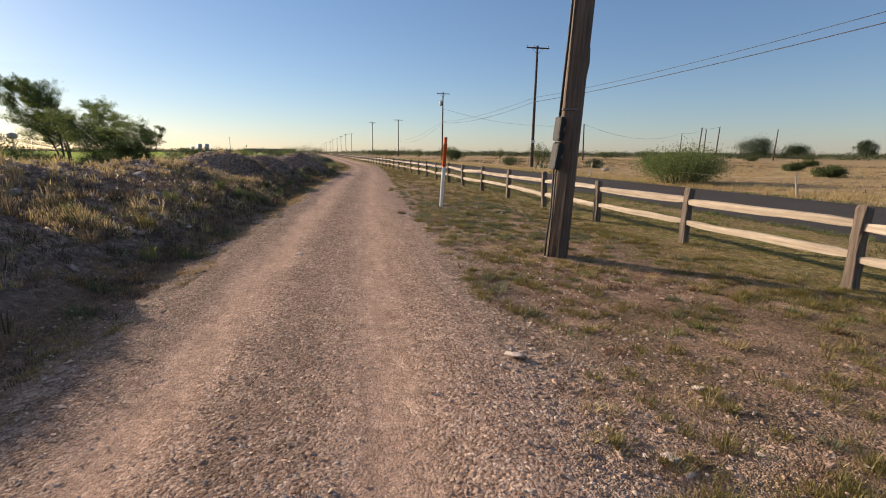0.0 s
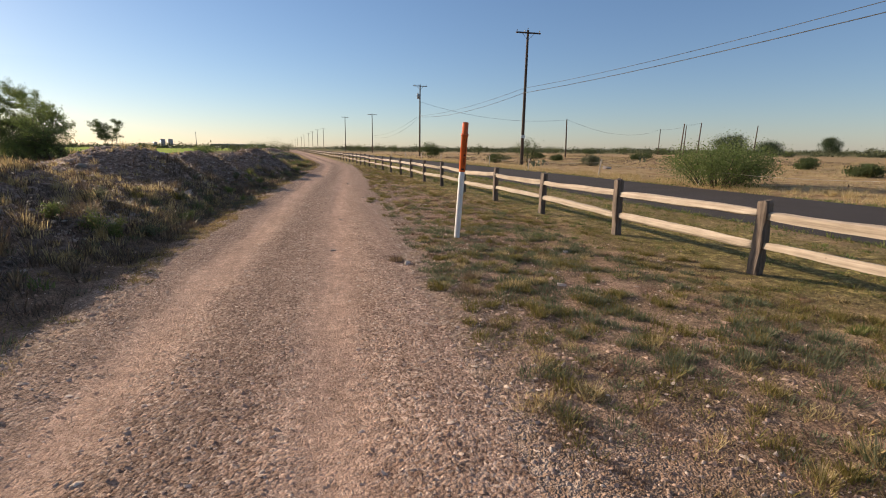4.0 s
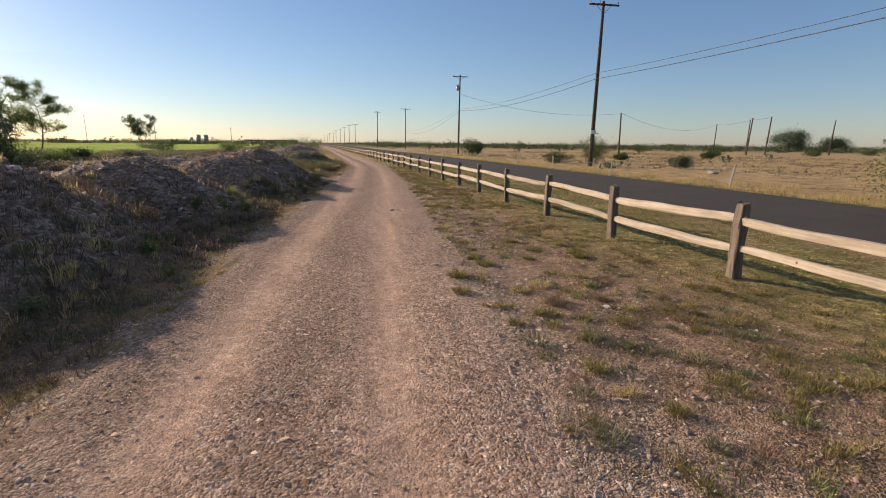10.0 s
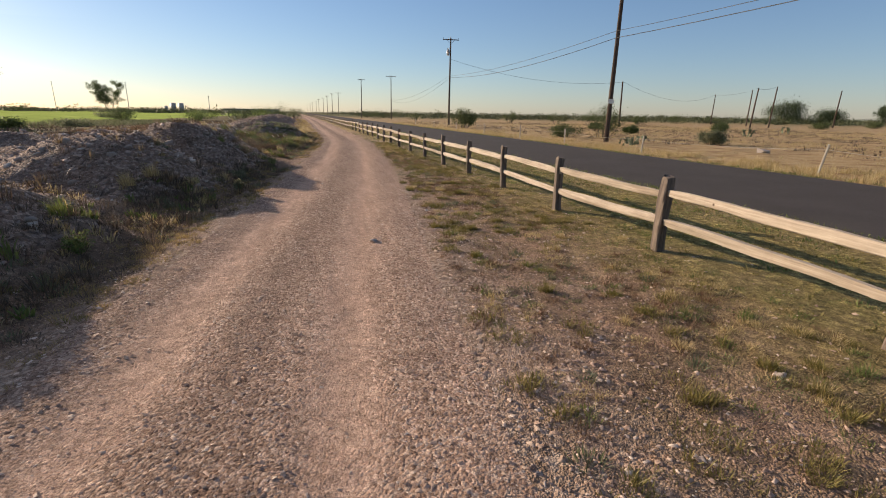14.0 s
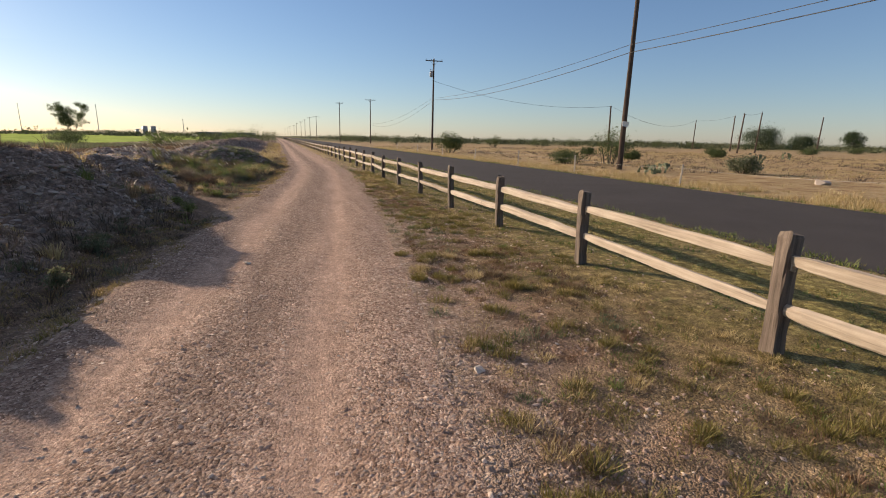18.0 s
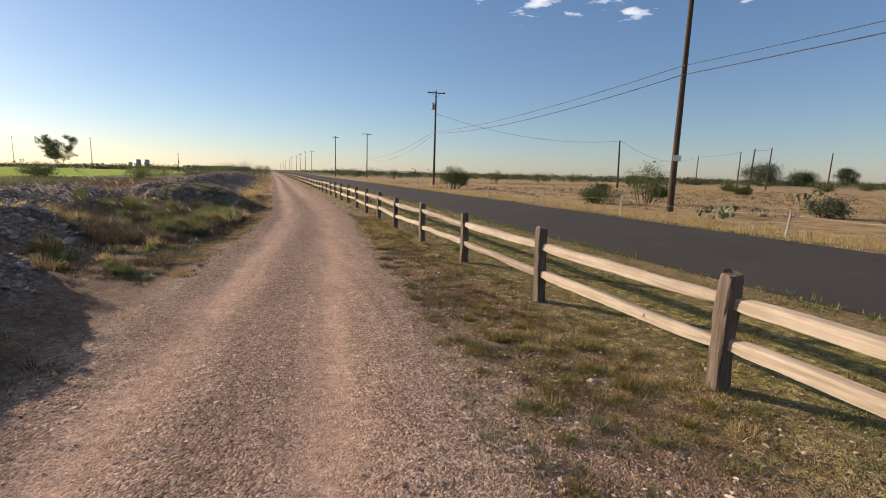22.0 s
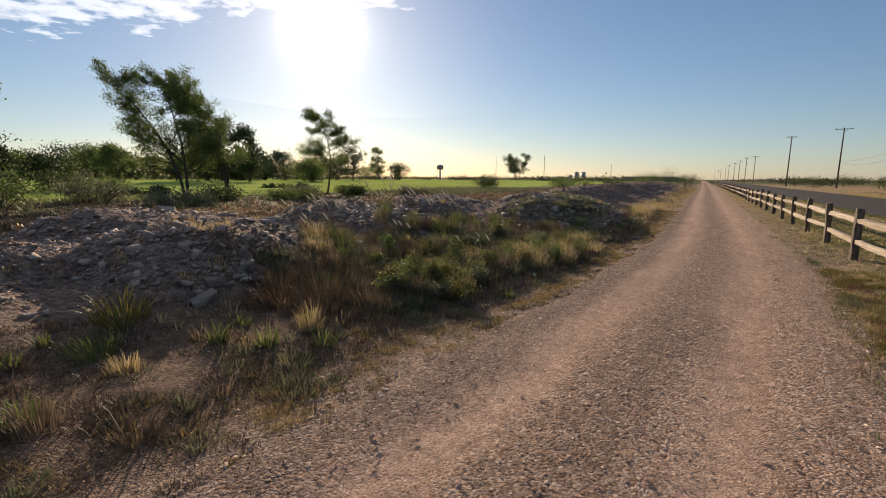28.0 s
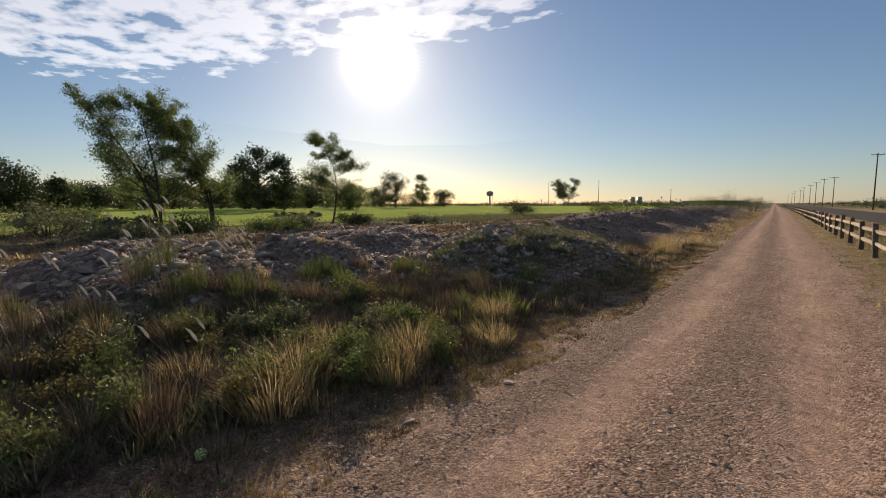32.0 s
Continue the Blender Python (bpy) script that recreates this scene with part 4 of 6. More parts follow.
def place_rocks():
    r = random.Random(31)
    n = 0
    while n < 290:
        y, x = r.uniform(1, 62), r.uniform(-8.5, 0.0)
        b = float(bank(np.array(x), np.array(y)))
        late = 39 < y < 52
        if b < 0.12 or r.random() > (0.9 if late else 0.4):
            continue
        rock(x, y, r.uniform(0.045, 0.09) + 0.12 * r.random() ** 3, "angular pale caliche rock lying on a rubble bank", r.uniform(0.45, 0.8), n)
        n += 1
    for i, (x, y, s) in enumerate([(1.6, 3.58, 0.085), (1.95, 2.3, 0.05), (2.05, 25.45, 0.075), (2.14, 20.0, 0.055), (1.27, 15.59, 0.045), (1.9, 11.64, 0.06), (3.4, 10.4, 0.06), (2.6, 2.9, 0.05), (2.97, 18.98, 0.05), (-0.2, 7.3, 0.05), (1.3, 30.8, 0.05), (4.4, 12.1, 0.06), (1.0, 12.6, 0.04), (3.6, 18.1, 0.05), (4.5, 21.6, 0.045), (3.2, 27.6, 0.05), (4.6, 33.4, 0.045), (0.55, 44.2, 0.06), (0.9, 45.6, 0.045), (1.1, 46.6, 0.05)]):
        rock(x, y, s, "small pale rounded stone lying on the ground", 0.4, 400 + i, "loose stones", 0.2, LOOSE_STONES[i % 6])
    for i, (x, y, s) in enumerate([(-2.35, 41.4, 0.18), (-1.9, 40.6, 0.2), (-7.2, 43.0, 0.24), (-4.4, 45.2, 0.18), (-3.5, 42.6, 0.16), (-5.6, 44.4, 0.19), (-0.9, 47.3, 0.15), (-2.9, 44.1, 0.16)]):
        rock(x, y, s, "large blocky caliche rock on a rubble bank", 0.55, 430 + i)
    rock(24.0, 40.6, 0.4, "pale boulder in dry pasture grass", 0.7, 450, "loose stones")


place_rocks()


# ---- grass ----
def blades(pos, height, count, radius, seed, width=0.006, out=0.55, wind=(0.0, 0.0), segs=1):
    """Tufts of blades: every blade a strip that leans outward from its tuft."""
    r = np.random.default_rng(seed)
    n = len(pos)
    base = np.repeat(pos, count, 0)
    h = np.repeat(height, count) * r.uniform(0.45, 1.15, n * count)
    q = np.sqrt(r.random(n * count))
    rad = np.repeat(radius, count) * q
    h = h * (1 - 0.5 * q * q)
    a = r.uniform(0, 2 * math.pi, n * count)
    ca, sa = np.cos(a), np.sin(a)
    base = base + np.stack([ca * rad, sa * rad, np.full(n * count, -0.01)], 1)
    lean = out * r.uniform(0.15, 1.2, n * count) * h
    tip = base + np.stack([ca * lean + wind[0] * h, sa * lean + wind[1] * h, h], 1)
    b = a + r.uniform(-0.9, 0.9, n * count) + math.pi / 2
    side = np.stack([np.cos(b), np.sin(b), np.zeros(n * count)], 1) * (width * r.uniform(0.6, 1.4, n * count))[:, None]
    m = n * count
    if segs == 1:
        v = np.stack([base - side, base + side, tip], 1).reshape(-1, 3)
        t = np.arange(m * 3).reshape(-1, 3)
    else:
        mid = base * 0.5 + tip * 0.5
        mid[:, 2] += 0.14 * h
        tip[:, 2] -= 0.10 * h
        v = np.stack([base - side, base + side, mid - side * 0.8, mid + side * 0.8, tip], 1).reshape(-1, 3)
        k = (np.arange(m) * 5)[:, None, None]
        t = (np.array([(0, 1, 3), (0, 3, 2), (2, 3, 4)])[None] + k).reshape(-1, 3)
    return v, t


def spots(n, y0, y1, lo, hi, seed, test):
    """Places for tufts: lo and hi are offsets from the path's middle line, as numbers or functions of y."""
    r = np.random.default_rng(seed)
    y = r.uniform(y0, y1, n)
    a = lo(y) if callable(lo) else along(TRAIL, y) + lo
    b = hi(y) if callable(hi) else along(TRAIL, y) + hi
    x = a + (b - a) * r.random(n)
    keep = test(x, y, r) & ~((y > 34.6) & (y < 37.9) & (x < along(TRAIL, y) - 1.2) & (x > along(TRAIL, y) - 3.4) & (r.random(n) < 0.93))
    x, y = x[keep], y[keep]
    return np.stack([x, y, level(x, y)], 1), r


def merge(*sets):
    V, T, at = [], [], 0
    for v, t in sets:
        V.append(v)
        T.append(t + at)
        at += len(v)
    return np.concatenate(V), np.concatenate(T)


fence_x = lambda y: along(FENCE, y)


def patchy(scale, cut, shift=0.0):
    return lambda x, y, r: fbm(x * scale + shift, y * scale - shift) + r.uniform(-0.12, 0.12, len(x)) > cut


def clumpy(cut, shift=0.0, fine=2.4):
    """Grass in separate clumps, with bare soil between them."""
    def test(x, y, r):
        a = fbm(x * 0.55 + shift, y * 0.55 - shift, 3)
        b = fbm(x * fine - shift, y * fine + shift, 2)
        return 0.7 * a + 1.1 * b + r.uniform(-0.04, 0.04, len(x)) > cut
    return test


def sward(name, material, label, layers):
    """One kind of grass in several layers: number, y range, offsets, clump test, height range, blades, radius, width, lean, bends,
    and, for clumps, how many tufts stand together and how far they stray."""
    sets = []
    for i, (n, y0, y1, lo, hi, test, h0, h1, count, rad, width, out, segs, *many) in enumerate(layers):
        pos, r = spots(n, y0, y1, lo, hi, 500 + i * 7 + len(name) * 31, test)
        hh = h0 + (h1 - h0) * r.random(len(pos)) ** 1.6
        if many:
            k, stray = many
            wide = np.repeat(r.uniform(0.45, 1.5, len(pos)), k)
            off = r.standard_normal((len(pos) * k, 2)) * (stray * wide)[:, None]
            pos, hh = np.repeat(pos, k, 0), np.repeat(hh, k) * np.exp(-0.5 * (np.hypot(off[:, 0], off[:, 1]) / (stray * wide * 1.6)) ** 2)
            pos[:, :2] += off
            keep = (pos[:, 0] < along(FENCE, pos[:, 1]) + 60) & (np.abs(pos[:, 0] - along(TRAIL, pos[:, 1])) > 0.9)
            pos, hh = pos[keep], hh[keep]
            pos[:, 2] = level(pos[:, 0], pos[:, 1])
        sets.append(blades(pos, hh, max(6, round(count * 0.6)), rad * r.uniform(0.6, 1.3, len(pos)), 900 + i, width * 1.45, out, (-0.05, -0.05), segs))
    return stuff(name, merge(*sets), material, label, "grass")


edge = lambda y: along(TRAIL, y) + 1.45
left_edge = lambda y: along(TRAIL, y) - 1.3
road_near = lambda y: along(FENCE, y) + 4.05
# verge between path and fence
def rising(low, high, shift, scale=1.2):
    """Sparse beside the path, thicker towards the fence, in loose patches."""
    def test(x, y, r):
        p = low + (high - low) * np.clip((x - along(FENCE, y) + 3.0) / 2.3, 0, 1)
        return r.random(len(x)) < p * np.clip(0.55 + 3.2 * fbm(x * scale + shift, y * scale - shift, 3), 0, 1.3)
    return test


verge = lambda y: along(TRAIL, y) + 1.75


def open_ground(p, shift=0.0):
    """Clumps that stand apart on bare soil, in loose groups."""
    return lambda x, y, r: r.random(len(x)) < p * np.clip(0.35 + 2.6 * fbm(x * 0.6 + shift, y * 0.6 - shift, 3), 0.04, 1)


sward("dry_verge_grass", STRAW, "short dry straw grass on the verge", [
    (1300, 0.6, 48, verge, fence_x, open_ground(0.7, 3), 0.07, 0.13, 34, 0.05, 0.0022, 0.95, 1, 9, 0.07),
    (3000, 0.6, 50, edge, fence_x, rising(0.03, 1.1, 6), 0.03, 0.07, 40, 0.09, 0.0024, 1.0, 1),
    (4200, 0.6, 46, verge, fence_x, rising(0.35, 0.8, 63), 0.012, 0.03, 22, 0.10, 0.0016, 3.2, 1),
    (3400, 50, 130, edge, road_near, patchy(0.5, -0.05, 3), 0.06, 0.12, 12, 0.18, 0.014, 0.9, 1)])
sward("olive_verge_grass", OLIVE, "short olive-yellow grass tufts on the verge", [
    (1600, 0.6, 48, verge, fence_x, open_ground(0.9, 9), 0.08, 0.15, 36, 0.05, 0.0022, 0.9, 1, 11, 0.075),
    (800, 1.2, 10, verge, fence_x, clumpy(-0.05, 33), 0.06, 0.12, 36, 0.05, 0.0024, 0.9, 1, 6, 0.07),
    (3600, 0.6, 48, edge, fence_x, rising(0.02, 1.1, 12), 0.035, 0.08, 30, 0.08, 0.0026, 1.0, 1, 4, 0.10),
    (4200, 0.6, 62, fence_x, road_near, clumpy(-0.12, 5), 0.03, 0.08, 26, 0.13, 0.0065, 1.0, 1)])
sward("rusty_verge_grass", RUSTY, "reddish-brown dead grass tufts on the verge", [
    (3300, 0.6, 48, verge, lambda y: along(FENCE, y) - 0.5, open_ground(1.0, 23), 0.04, 0.09, 36, 0.06, 0.0025, 1.0, 1, 6, 0.07),
    (2500, 0.6, 48, edge, lambda y: along(FENCE, y) - 0.2, rising(0.1, 0.6, 27), 0.03, 0.07, 50, 0.07, 0.0025, 0.95, 1)])
sward("brown_verge_litter", DEAD, "dark dead stalks and litter between the verge tufts", [
    (2700, 0.6, 46, verge, fence_x, open_ground(0.9, 9), 0.02, 0.07, 30, 0.07, 0.0024, 1.2, 1, 4, 0.065),
    (2400, 0.6, 46, verge, fence_x, open_ground(0.9, 23), 0.02, 0.06, 30, 0.07, 0.0024, 1.2, 1, 4, 0.075),
    (3600, 0.6, 46, edge, fence_x, rising(0.10, 0.9, 37), 0.02, 0.06, 36, 0.09, 0.0024, 1.2, 1)])
sward("green_roadside_grass", GREEN, "fresh green grass beside the road and fence", [
    (3000, 0.6, 62, lambda y: along(FENCE, y) - 1.6, lambda y: along(FENCE, y) + 0.6, clumpy(-0.06, 41), 0.025, 0.075, 56, 0.09, 0.0025, 0.9, 1),
    (4200, 0.6, 62, lambda y: along(FENCE, y) + 0.4, road_near, clumpy(-0.04, 45), 0.03, 0.09, 22, 0.12, 0.007, 0.9, 1),
    (800, 0.6, 48, verge, fence_x, open_ground(0.8, 51), 0.05, 0.12, 34, 0.05, 0.0027, 0.8, 1, 6, 0.06),
    (2000, 2, 90, lambda y: along(FENCE, y) + 3.7, lambda y: along(FENCE, y) + 4.2, patchy(0.5, -0.15, 61), 0.05, 0.16, 16, 0.12, 0.007, 0.7, 1)])
sward("sage_weeds", SAGE, "low grey-green weeds on the verge", [
    (260, 4, 18, lambda y: along(TRAIL, y) + 1.8, lambda y: along(FENCE, y) - 0.8, clumpy(0.06, 71), 0.06, 0.13, 200, 0.11, 0.0028, 0.8, 1),
    (520, 8.0, 14.5, lambda y: along(TRAIL, y) + 1.75, lambda y: along(FENCE, y) - 1.2, clumpy(-0.06, 73), 0.06, 0.13, 34, 0.05, 0.0030, 0.8, 1, 7, 0.08),
    (420, 0.6, 50, lambda y: along(TRAIL, y) + 1.7, lambda y: along(FENCE, y) - 0.8, clumpy(0.10, 77), 0.05, 0.11, 150, 0.09, 0.0028, 0.8, 1),
    (900, 0.6, 60, lambda y: along(TRAIL, y) - 3.6, lambda y: along(TRAIL, y) - 1.6, clumpy(0.04, 81), 0.05, 0.16, 110, 0.13, 0.004, 0.8, 1),
    (700, 41.6, 47, lambda y: along(TRAIL, y) - 4.8, lambda y: along(TRAIL, y) - 2.4, patchy(0.8, -0.15, 85), 0.07, 0.2, 110, 0.14, 0.006, 0.95, 1),
    (1700, 43, 58, lambda y: along(TRAIL, y) - 5.6, lambda y: along(TRAIL, y) - 2.9, clumpy(0.0, 83), 0.07, 0.22, 90, 0.14, 0.006, 1.0, 1)])
# left side: ochre strip along the path, taller grasses on the banks
sward("ochre_verge_grass", OCHRE, "short ochre-orange dry grass along the path edge", [
    (1900, 0.6, 62, lambda y: along(TRAIL, y) - 2.4, left_edge, clumpy(-0.08, 91), 0.04, 0.10, 40, 0.06, 0.0024, 1.0, 1, 5, 0.085),
    (520, 0.6, 36, lambda y: along(TRAIL, y) - 3.4, left_edge, clumpy(0.0, 95), 0.03, 0.10, 40, 0.07, 0.0024, 1.0, 1, 5, 0.08),
    (900, 39, 62, lambda y: along(TRAIL, y) - 2.9, lambda y: along(TRAIL, y) - 1.15, clumpy(-0.08, 97), 0.03, 0.08, 40, 0.07, 0.0028, 0.95, 1, 5, 0.09),
    (1500, 62, 130, lambda y: along(TRAIL, y) - 3.2, left_edge, patchy(0.5, -0.1, 93), 0.06, 0.16, 14, 0.2, 0.012, 0.9, 1)])
sward("yellow_path_edge_grass", OLIVE, "yellow-green grass tufts along the path edge", [
    (650, 0.6, 62, lambda y: along(TRAIL, y) - 2.6, left_edge, clumpy(0.0, 191), 0.04, 0.10, 40, 0.06, 0.0026, 0.9, 1, 5, 0.075)])
bankside = lambda cut, shift: (lambda x, y, r: (fbm(x * 0.55 + shift, y * 0.55) + r.uniform(-0.1, 0.1, len(x)) > cut) & ((bank(x, y) < np.where(y < 24, 0.95, 0.35)) | (r.random(len(x)) < 0.22)) & ((y < 35.5) | ((bank(x, y) < 0.12) & ((y > 43) | (r.random(len(x)) < 0.25)))))
sward("bank_dry_grass", STRAW, "pale dry bunch grass growing on the rubble banks", [
    (3600, 0.6, 62, lambda y: along(TRAIL, y) - 7.5, lambda y: along(TRAIL, y) - 2.1, bankside(0.06, 101), 0.10, 0.28, 44, 0.10, 0.003, 0.55, 2),
    (1000, 0.6, 18, lambda y: along(TRAIL, y) - 6.8, lambda y: along(TRAIL, y) - 2.3, patchy(0.5, -0.03, 105), 0.14, 0.34, 26, 0.06, 0.0028, 0.5, 2, 4, 0.09),
    (240, 16, 60, lambda y: along(TRAIL, y) - 6.5, lambda y: along(TRAIL, y) - 2.4, patchy(0.5, 0.03, 107), 0.12, 0.28, 26, 0.06, 0.0028, 0.5, 2, 4, 0.08),
    (1500, 62, 130, -10.0, -1.8, bankside(0.03, 103), 0.15, 0.4, 16, 0.2, 0.014, 0.6, 1)])
sward("bank_brown_grass", DEAD, "brown dead bunch grass at the foot of the banks", [
    (2400, 0.6, 62, lambda y: along(TRAIL, y) - 5.0, lambda y: along(TRAIL, y) - 1.9, bankside(-0.10, 111), 0.10, 0.34, 36, 0.16, 0.0034, 0.7, 2),
    (1500, 0.6, 35, lambda y: along(TRAIL, y) - 4.2, lambda y: along(TRAIL, y) - 1.6, patchy(0.6, -0.12, 115), 0.04, 0.15, 80, 0.17, 0.003, 0.9, 1),
    (750, 41.2, 50, lambda y: along(TRAIL, y) - 5.0, lambda y: along(TRAIL, y) - 2.3, patchy(0.6, -0.25, 128), 0.12, 0.36, 90, 0.17, 0.003, 0.9, 1),
    (500, 38, 42, lambda y: along(TRAIL, y) - 4.4, lambda y: along(TRAIL, y) - 2.0, patchy(0.6, 0.0, 118), 0.04, 0.13, 80, 0.14, 0.003, 0.9, 1),
    (1500, 37, 62, lambda y: along(TRAIL, y) - 2.7, lambda y: along(TRAIL, y) - 1.15, clumpy(-0.12, 126), 0.03, 0.08, 36, 0.07, 0.0027, 1.0, 1, 4, 0.08),
    (1100, 0.6, 37, lambda y: along(TRAIL, y) - 2.9, lambda y: along(TRAIL, y) - 1.5, clumpy(-0.06, 129), 0.03, 0.09, 36, 0.07, 0.0027, 1.0, 1, 4, 0.08),
    (500, 42, 60, lambda y: along(TRAIL, y) - 4.4, lambda y: along(TRAIL, y) - 1.7, clumpy(0.04, 116), 0.03, 0.12, 80, 0.12, 0.0028, 0.9, 1)])
sward("bank_tawny_grass", TAWNY, "tawny dead bunch grass on the banks", [
    (3000, 0.6, 62, lambda y: along(TRAIL, y) - 7.0, lambda y: along(TRAIL, y) - 1.9, bankside(0.05, 117), 0.08, 0.24, 40, 0.11, 0.005, 0.65, 2)])
sward("bank_green_grass", GREEN, "green grass clumps at the foot of the banks", [
    (420, 0.6, 62, lambda y: along(TRAIL, y) - 3.6, lambda y: along(TRAIL, y) - 1.9, bankside(0.11, 121), 0.10, 0.26, 40, 0.10, 0.007, 0.6, 2),
    (9, 38, 41.5, lambda y: along(TRAIL, y) - 4.2, lambda y: along(TRAIL, y) - 2.1, patchy(0.6, -0.3, 119), 0.14, 0.36, 70, 0.09, 0.005, 0.6, 2),
    (260, 43, 58, lambda y: along(TRAIL, y) - 4.6, lambda y: along(TRAIL, y) - 2.3, bankside(0.03, 123), 0.15, 0.4, 46, 0.12, 0.006, 0.55, 2)])
# the far side of the road and the pasture
sward("pasture_grass", STRAW, "tall pale dry grass in the pasture beyond the road", [
    (5200, 2, 110, lambda y: along(FENCE, y) + 11.6, lambda y: along(FENCE, y) + 14.5, patchy(0.6, -0.06, 131), 0.10, 0.42, 30, 0.18, 0.007, 0.75, 1),
    (14000, 0, 130, lambda y: along(FENCE, y) + 14, lambda y: along(FENCE, y) + 75, patchy(0.12, -0.04, 133), 0.08, 0.26, 15, 0.3, 0.014, 0.9, 1)])
sward("pasture_rusty_grass", DEAD, "reddish-brown weeds in the dry pasture", [
    (9000, 0, 130, lambda y: along(FENCE, y) + 14, lambda y: along(FENCE, y) + 75, patchy(0.1, 0.02, 143), 0.10, 0.32, 16, 0.35, 0.014, 0.8, 1)])
sward("pasture_green_edge", GREEN, "green grass strip along the far road edge", [
    (2600, 2, 110, lambda y: along(FENCE, y) + 11.2, lambda y: along(FENCE, y) + 12.1, patchy(0.3, -0.08, 151), 0.05, 0.16, 14, 0.14, 0.009, 0.7, 1)])
sward("meadow_grass", DEAD, "dull brown grass behind the banks", [
    (7000, 0, 110, lambda y: -34 + 0 * y, lambda y: -8.5 + 0 * y, patchy(0.15, -0.1, 161), 0.08, 0.25, 12, 0.35, 0.025, 0.6, 1)])
sward("meadow_dry_grass", STRAW, "pale dry grass behind the banks", [
    (450, 0, 110, lambda y: -20 + 0 * y, lambda y: -8.0 + 0 * y, patchy(0.2, -0.05, 171), 0.08, 0.28, 12, 0.3, 0.022, 0.6, 1)])


sward("meadow_green_weeds", SAGE, "rank dark green weeds between the banks and the golf course", [
    (4200, 34, 100, lambda y: -33 + 0 * y, lambda y: -15 - 0.05 * y, patchy(0.12, -0.06, 181), 0.2, 0.6, 20, 0.4, 0.022, 0.6, 1)])
sward("meadow_rusty_grass", RUSTY, "reddish-brown dead grass behind the banks", [
    (3800, 26, 90, lambda y: -17 + 0 * y, lambda y: -7.5 + 0 * y, patchy(0.2, -0.08, 191), 0.08, 0.26, 24, 0.26, 0.010, 0.7, 1)])


def bunch(x, y, height, count, radius, material, label, plume=0, seed=0, out=0.5, width=0.0032):
    z = float(level(x, y))
    b = thing("bunch_grass", label, "grass clump", pose(x, y, z), "large grass clumps")
    part("tuft", tri_mesh("tuft", *blades(np.array([[0, 0, 0.0]]), np.array([height]), count, np.array([radius]), 700 + seed, width, out, (-0.12, -0.1), 2), material), b)
    r = random.Random(seed)
    for i in range(plume):
        a, q = r.uniform(0, 6.28), r.uniform(0.05, 0.35)
        h = height * r.uniform(1.1, 1.5)
        top = Vector((math.cos(a) * q - 0.15 * h, math.sin(a) * q - 0.1 * h, h))
        stalk = part("stalk", tube("stalk", [(math.cos(a) * 0.05, math.sin(a) * 0.05, 0), top * 0.55 + Vector((0.03, 0.02, 0)), top], [0.004, 0.003, 0.002], STRAW, 4), b)
        part("seed_head", tube("seed_head", [top, top + Vector((-0.015, -0.01, 0.03)), top + Vector((-0.05, -0.035, 0.085)), top + Vector((-0.085, -0.06, 0.11))], [0.004, 0.014, 0.011, 0.002], PLUME, 6), stalk, "white feathery seed head")
    return b


rr = random.Random(77)
n = 0
while n < 60:
    y = rr.uniform(41.6, 58)
    x = float(along(TRAIL, y)) - rr.uniform(2.7, 6.0)
    if float(bank(np.array(x), np.array(y))) > 0.3:
        continue
    kind = rr.random()
    mat, lab = ((STRAW, "tall pale dry bunch grass leaning in the wind"), (GREEN, "tall green bunch grass leaning in the wind"), (TAWNY, "tall tawny brown bunch grass leaning in the wind"), (DEAD, "dark brown dead weeds at the foot of a rubble bank"))[0 if kind < 0.16 else 1 if kind < 0.45 else 2 if kind < 0.8 else 3]
    bunch(x, y, rr.uniform(0.26, 0.46), 260, rr.uniform(0.14, 0.26), mat, lab, 3 if (mat == STRAW and rr.random() < 0.5) else 0, n, 0.5, 0.0026)
    n += 1
for i in range(30):
    y = rr.uniform(1.5, 42)
    x = float(along(TRAIL, y)) - rr.uniform(2.2, 3.6)
    bunch(x, y, rr.uniform(0.18, 0.36), 160, rr.uniform(0.08, 0.16), rr.choice((STRAW, TAWNY, TAWNY, GREEN, OLIVE)), "bunch grass at the foot of a rubble bank", 0, 60 + i)
for i in range(14):
    y = 45.0 + rr.uniform(-1.4, 2.2)
    bunch(float(along(TRAIL, y)) - rr.uniform(4.6, 6.2), y, rr.uniform(0.45, 0.6), 90, 0.15, GREEN if i % 2 else TAWNY, "tall plumed grass with white feathery seed heads", 3, 100 + i, 0.4)
for i, (x, y, h, q) in enumerate([(0.0, 45.1, 0.40, 0.26), (-0.25, 45.5, 0.42, 0.28), (0.12, 46.2, 0.40, 0.26), (-0.1, 46.7, 0.42, 0.28), (-0.5, 46.1, 0.4, 0.26), (0.3, 47.6, 0.34, 0.24), (-0.2, 48.4, 0.36, 0.24), (-0.6, 58.5, 0.6, 0.4), (-0.9, 60.4, 0.6, 0.4), (-0.5, 62.3, 0.55, 0.4)]):
    bunch(x, y, h, 520, q, STRAW, "thick pale straw-coloured bunch grass glowing in low sun", 0, 130 + i, 0.75, 0.0026)
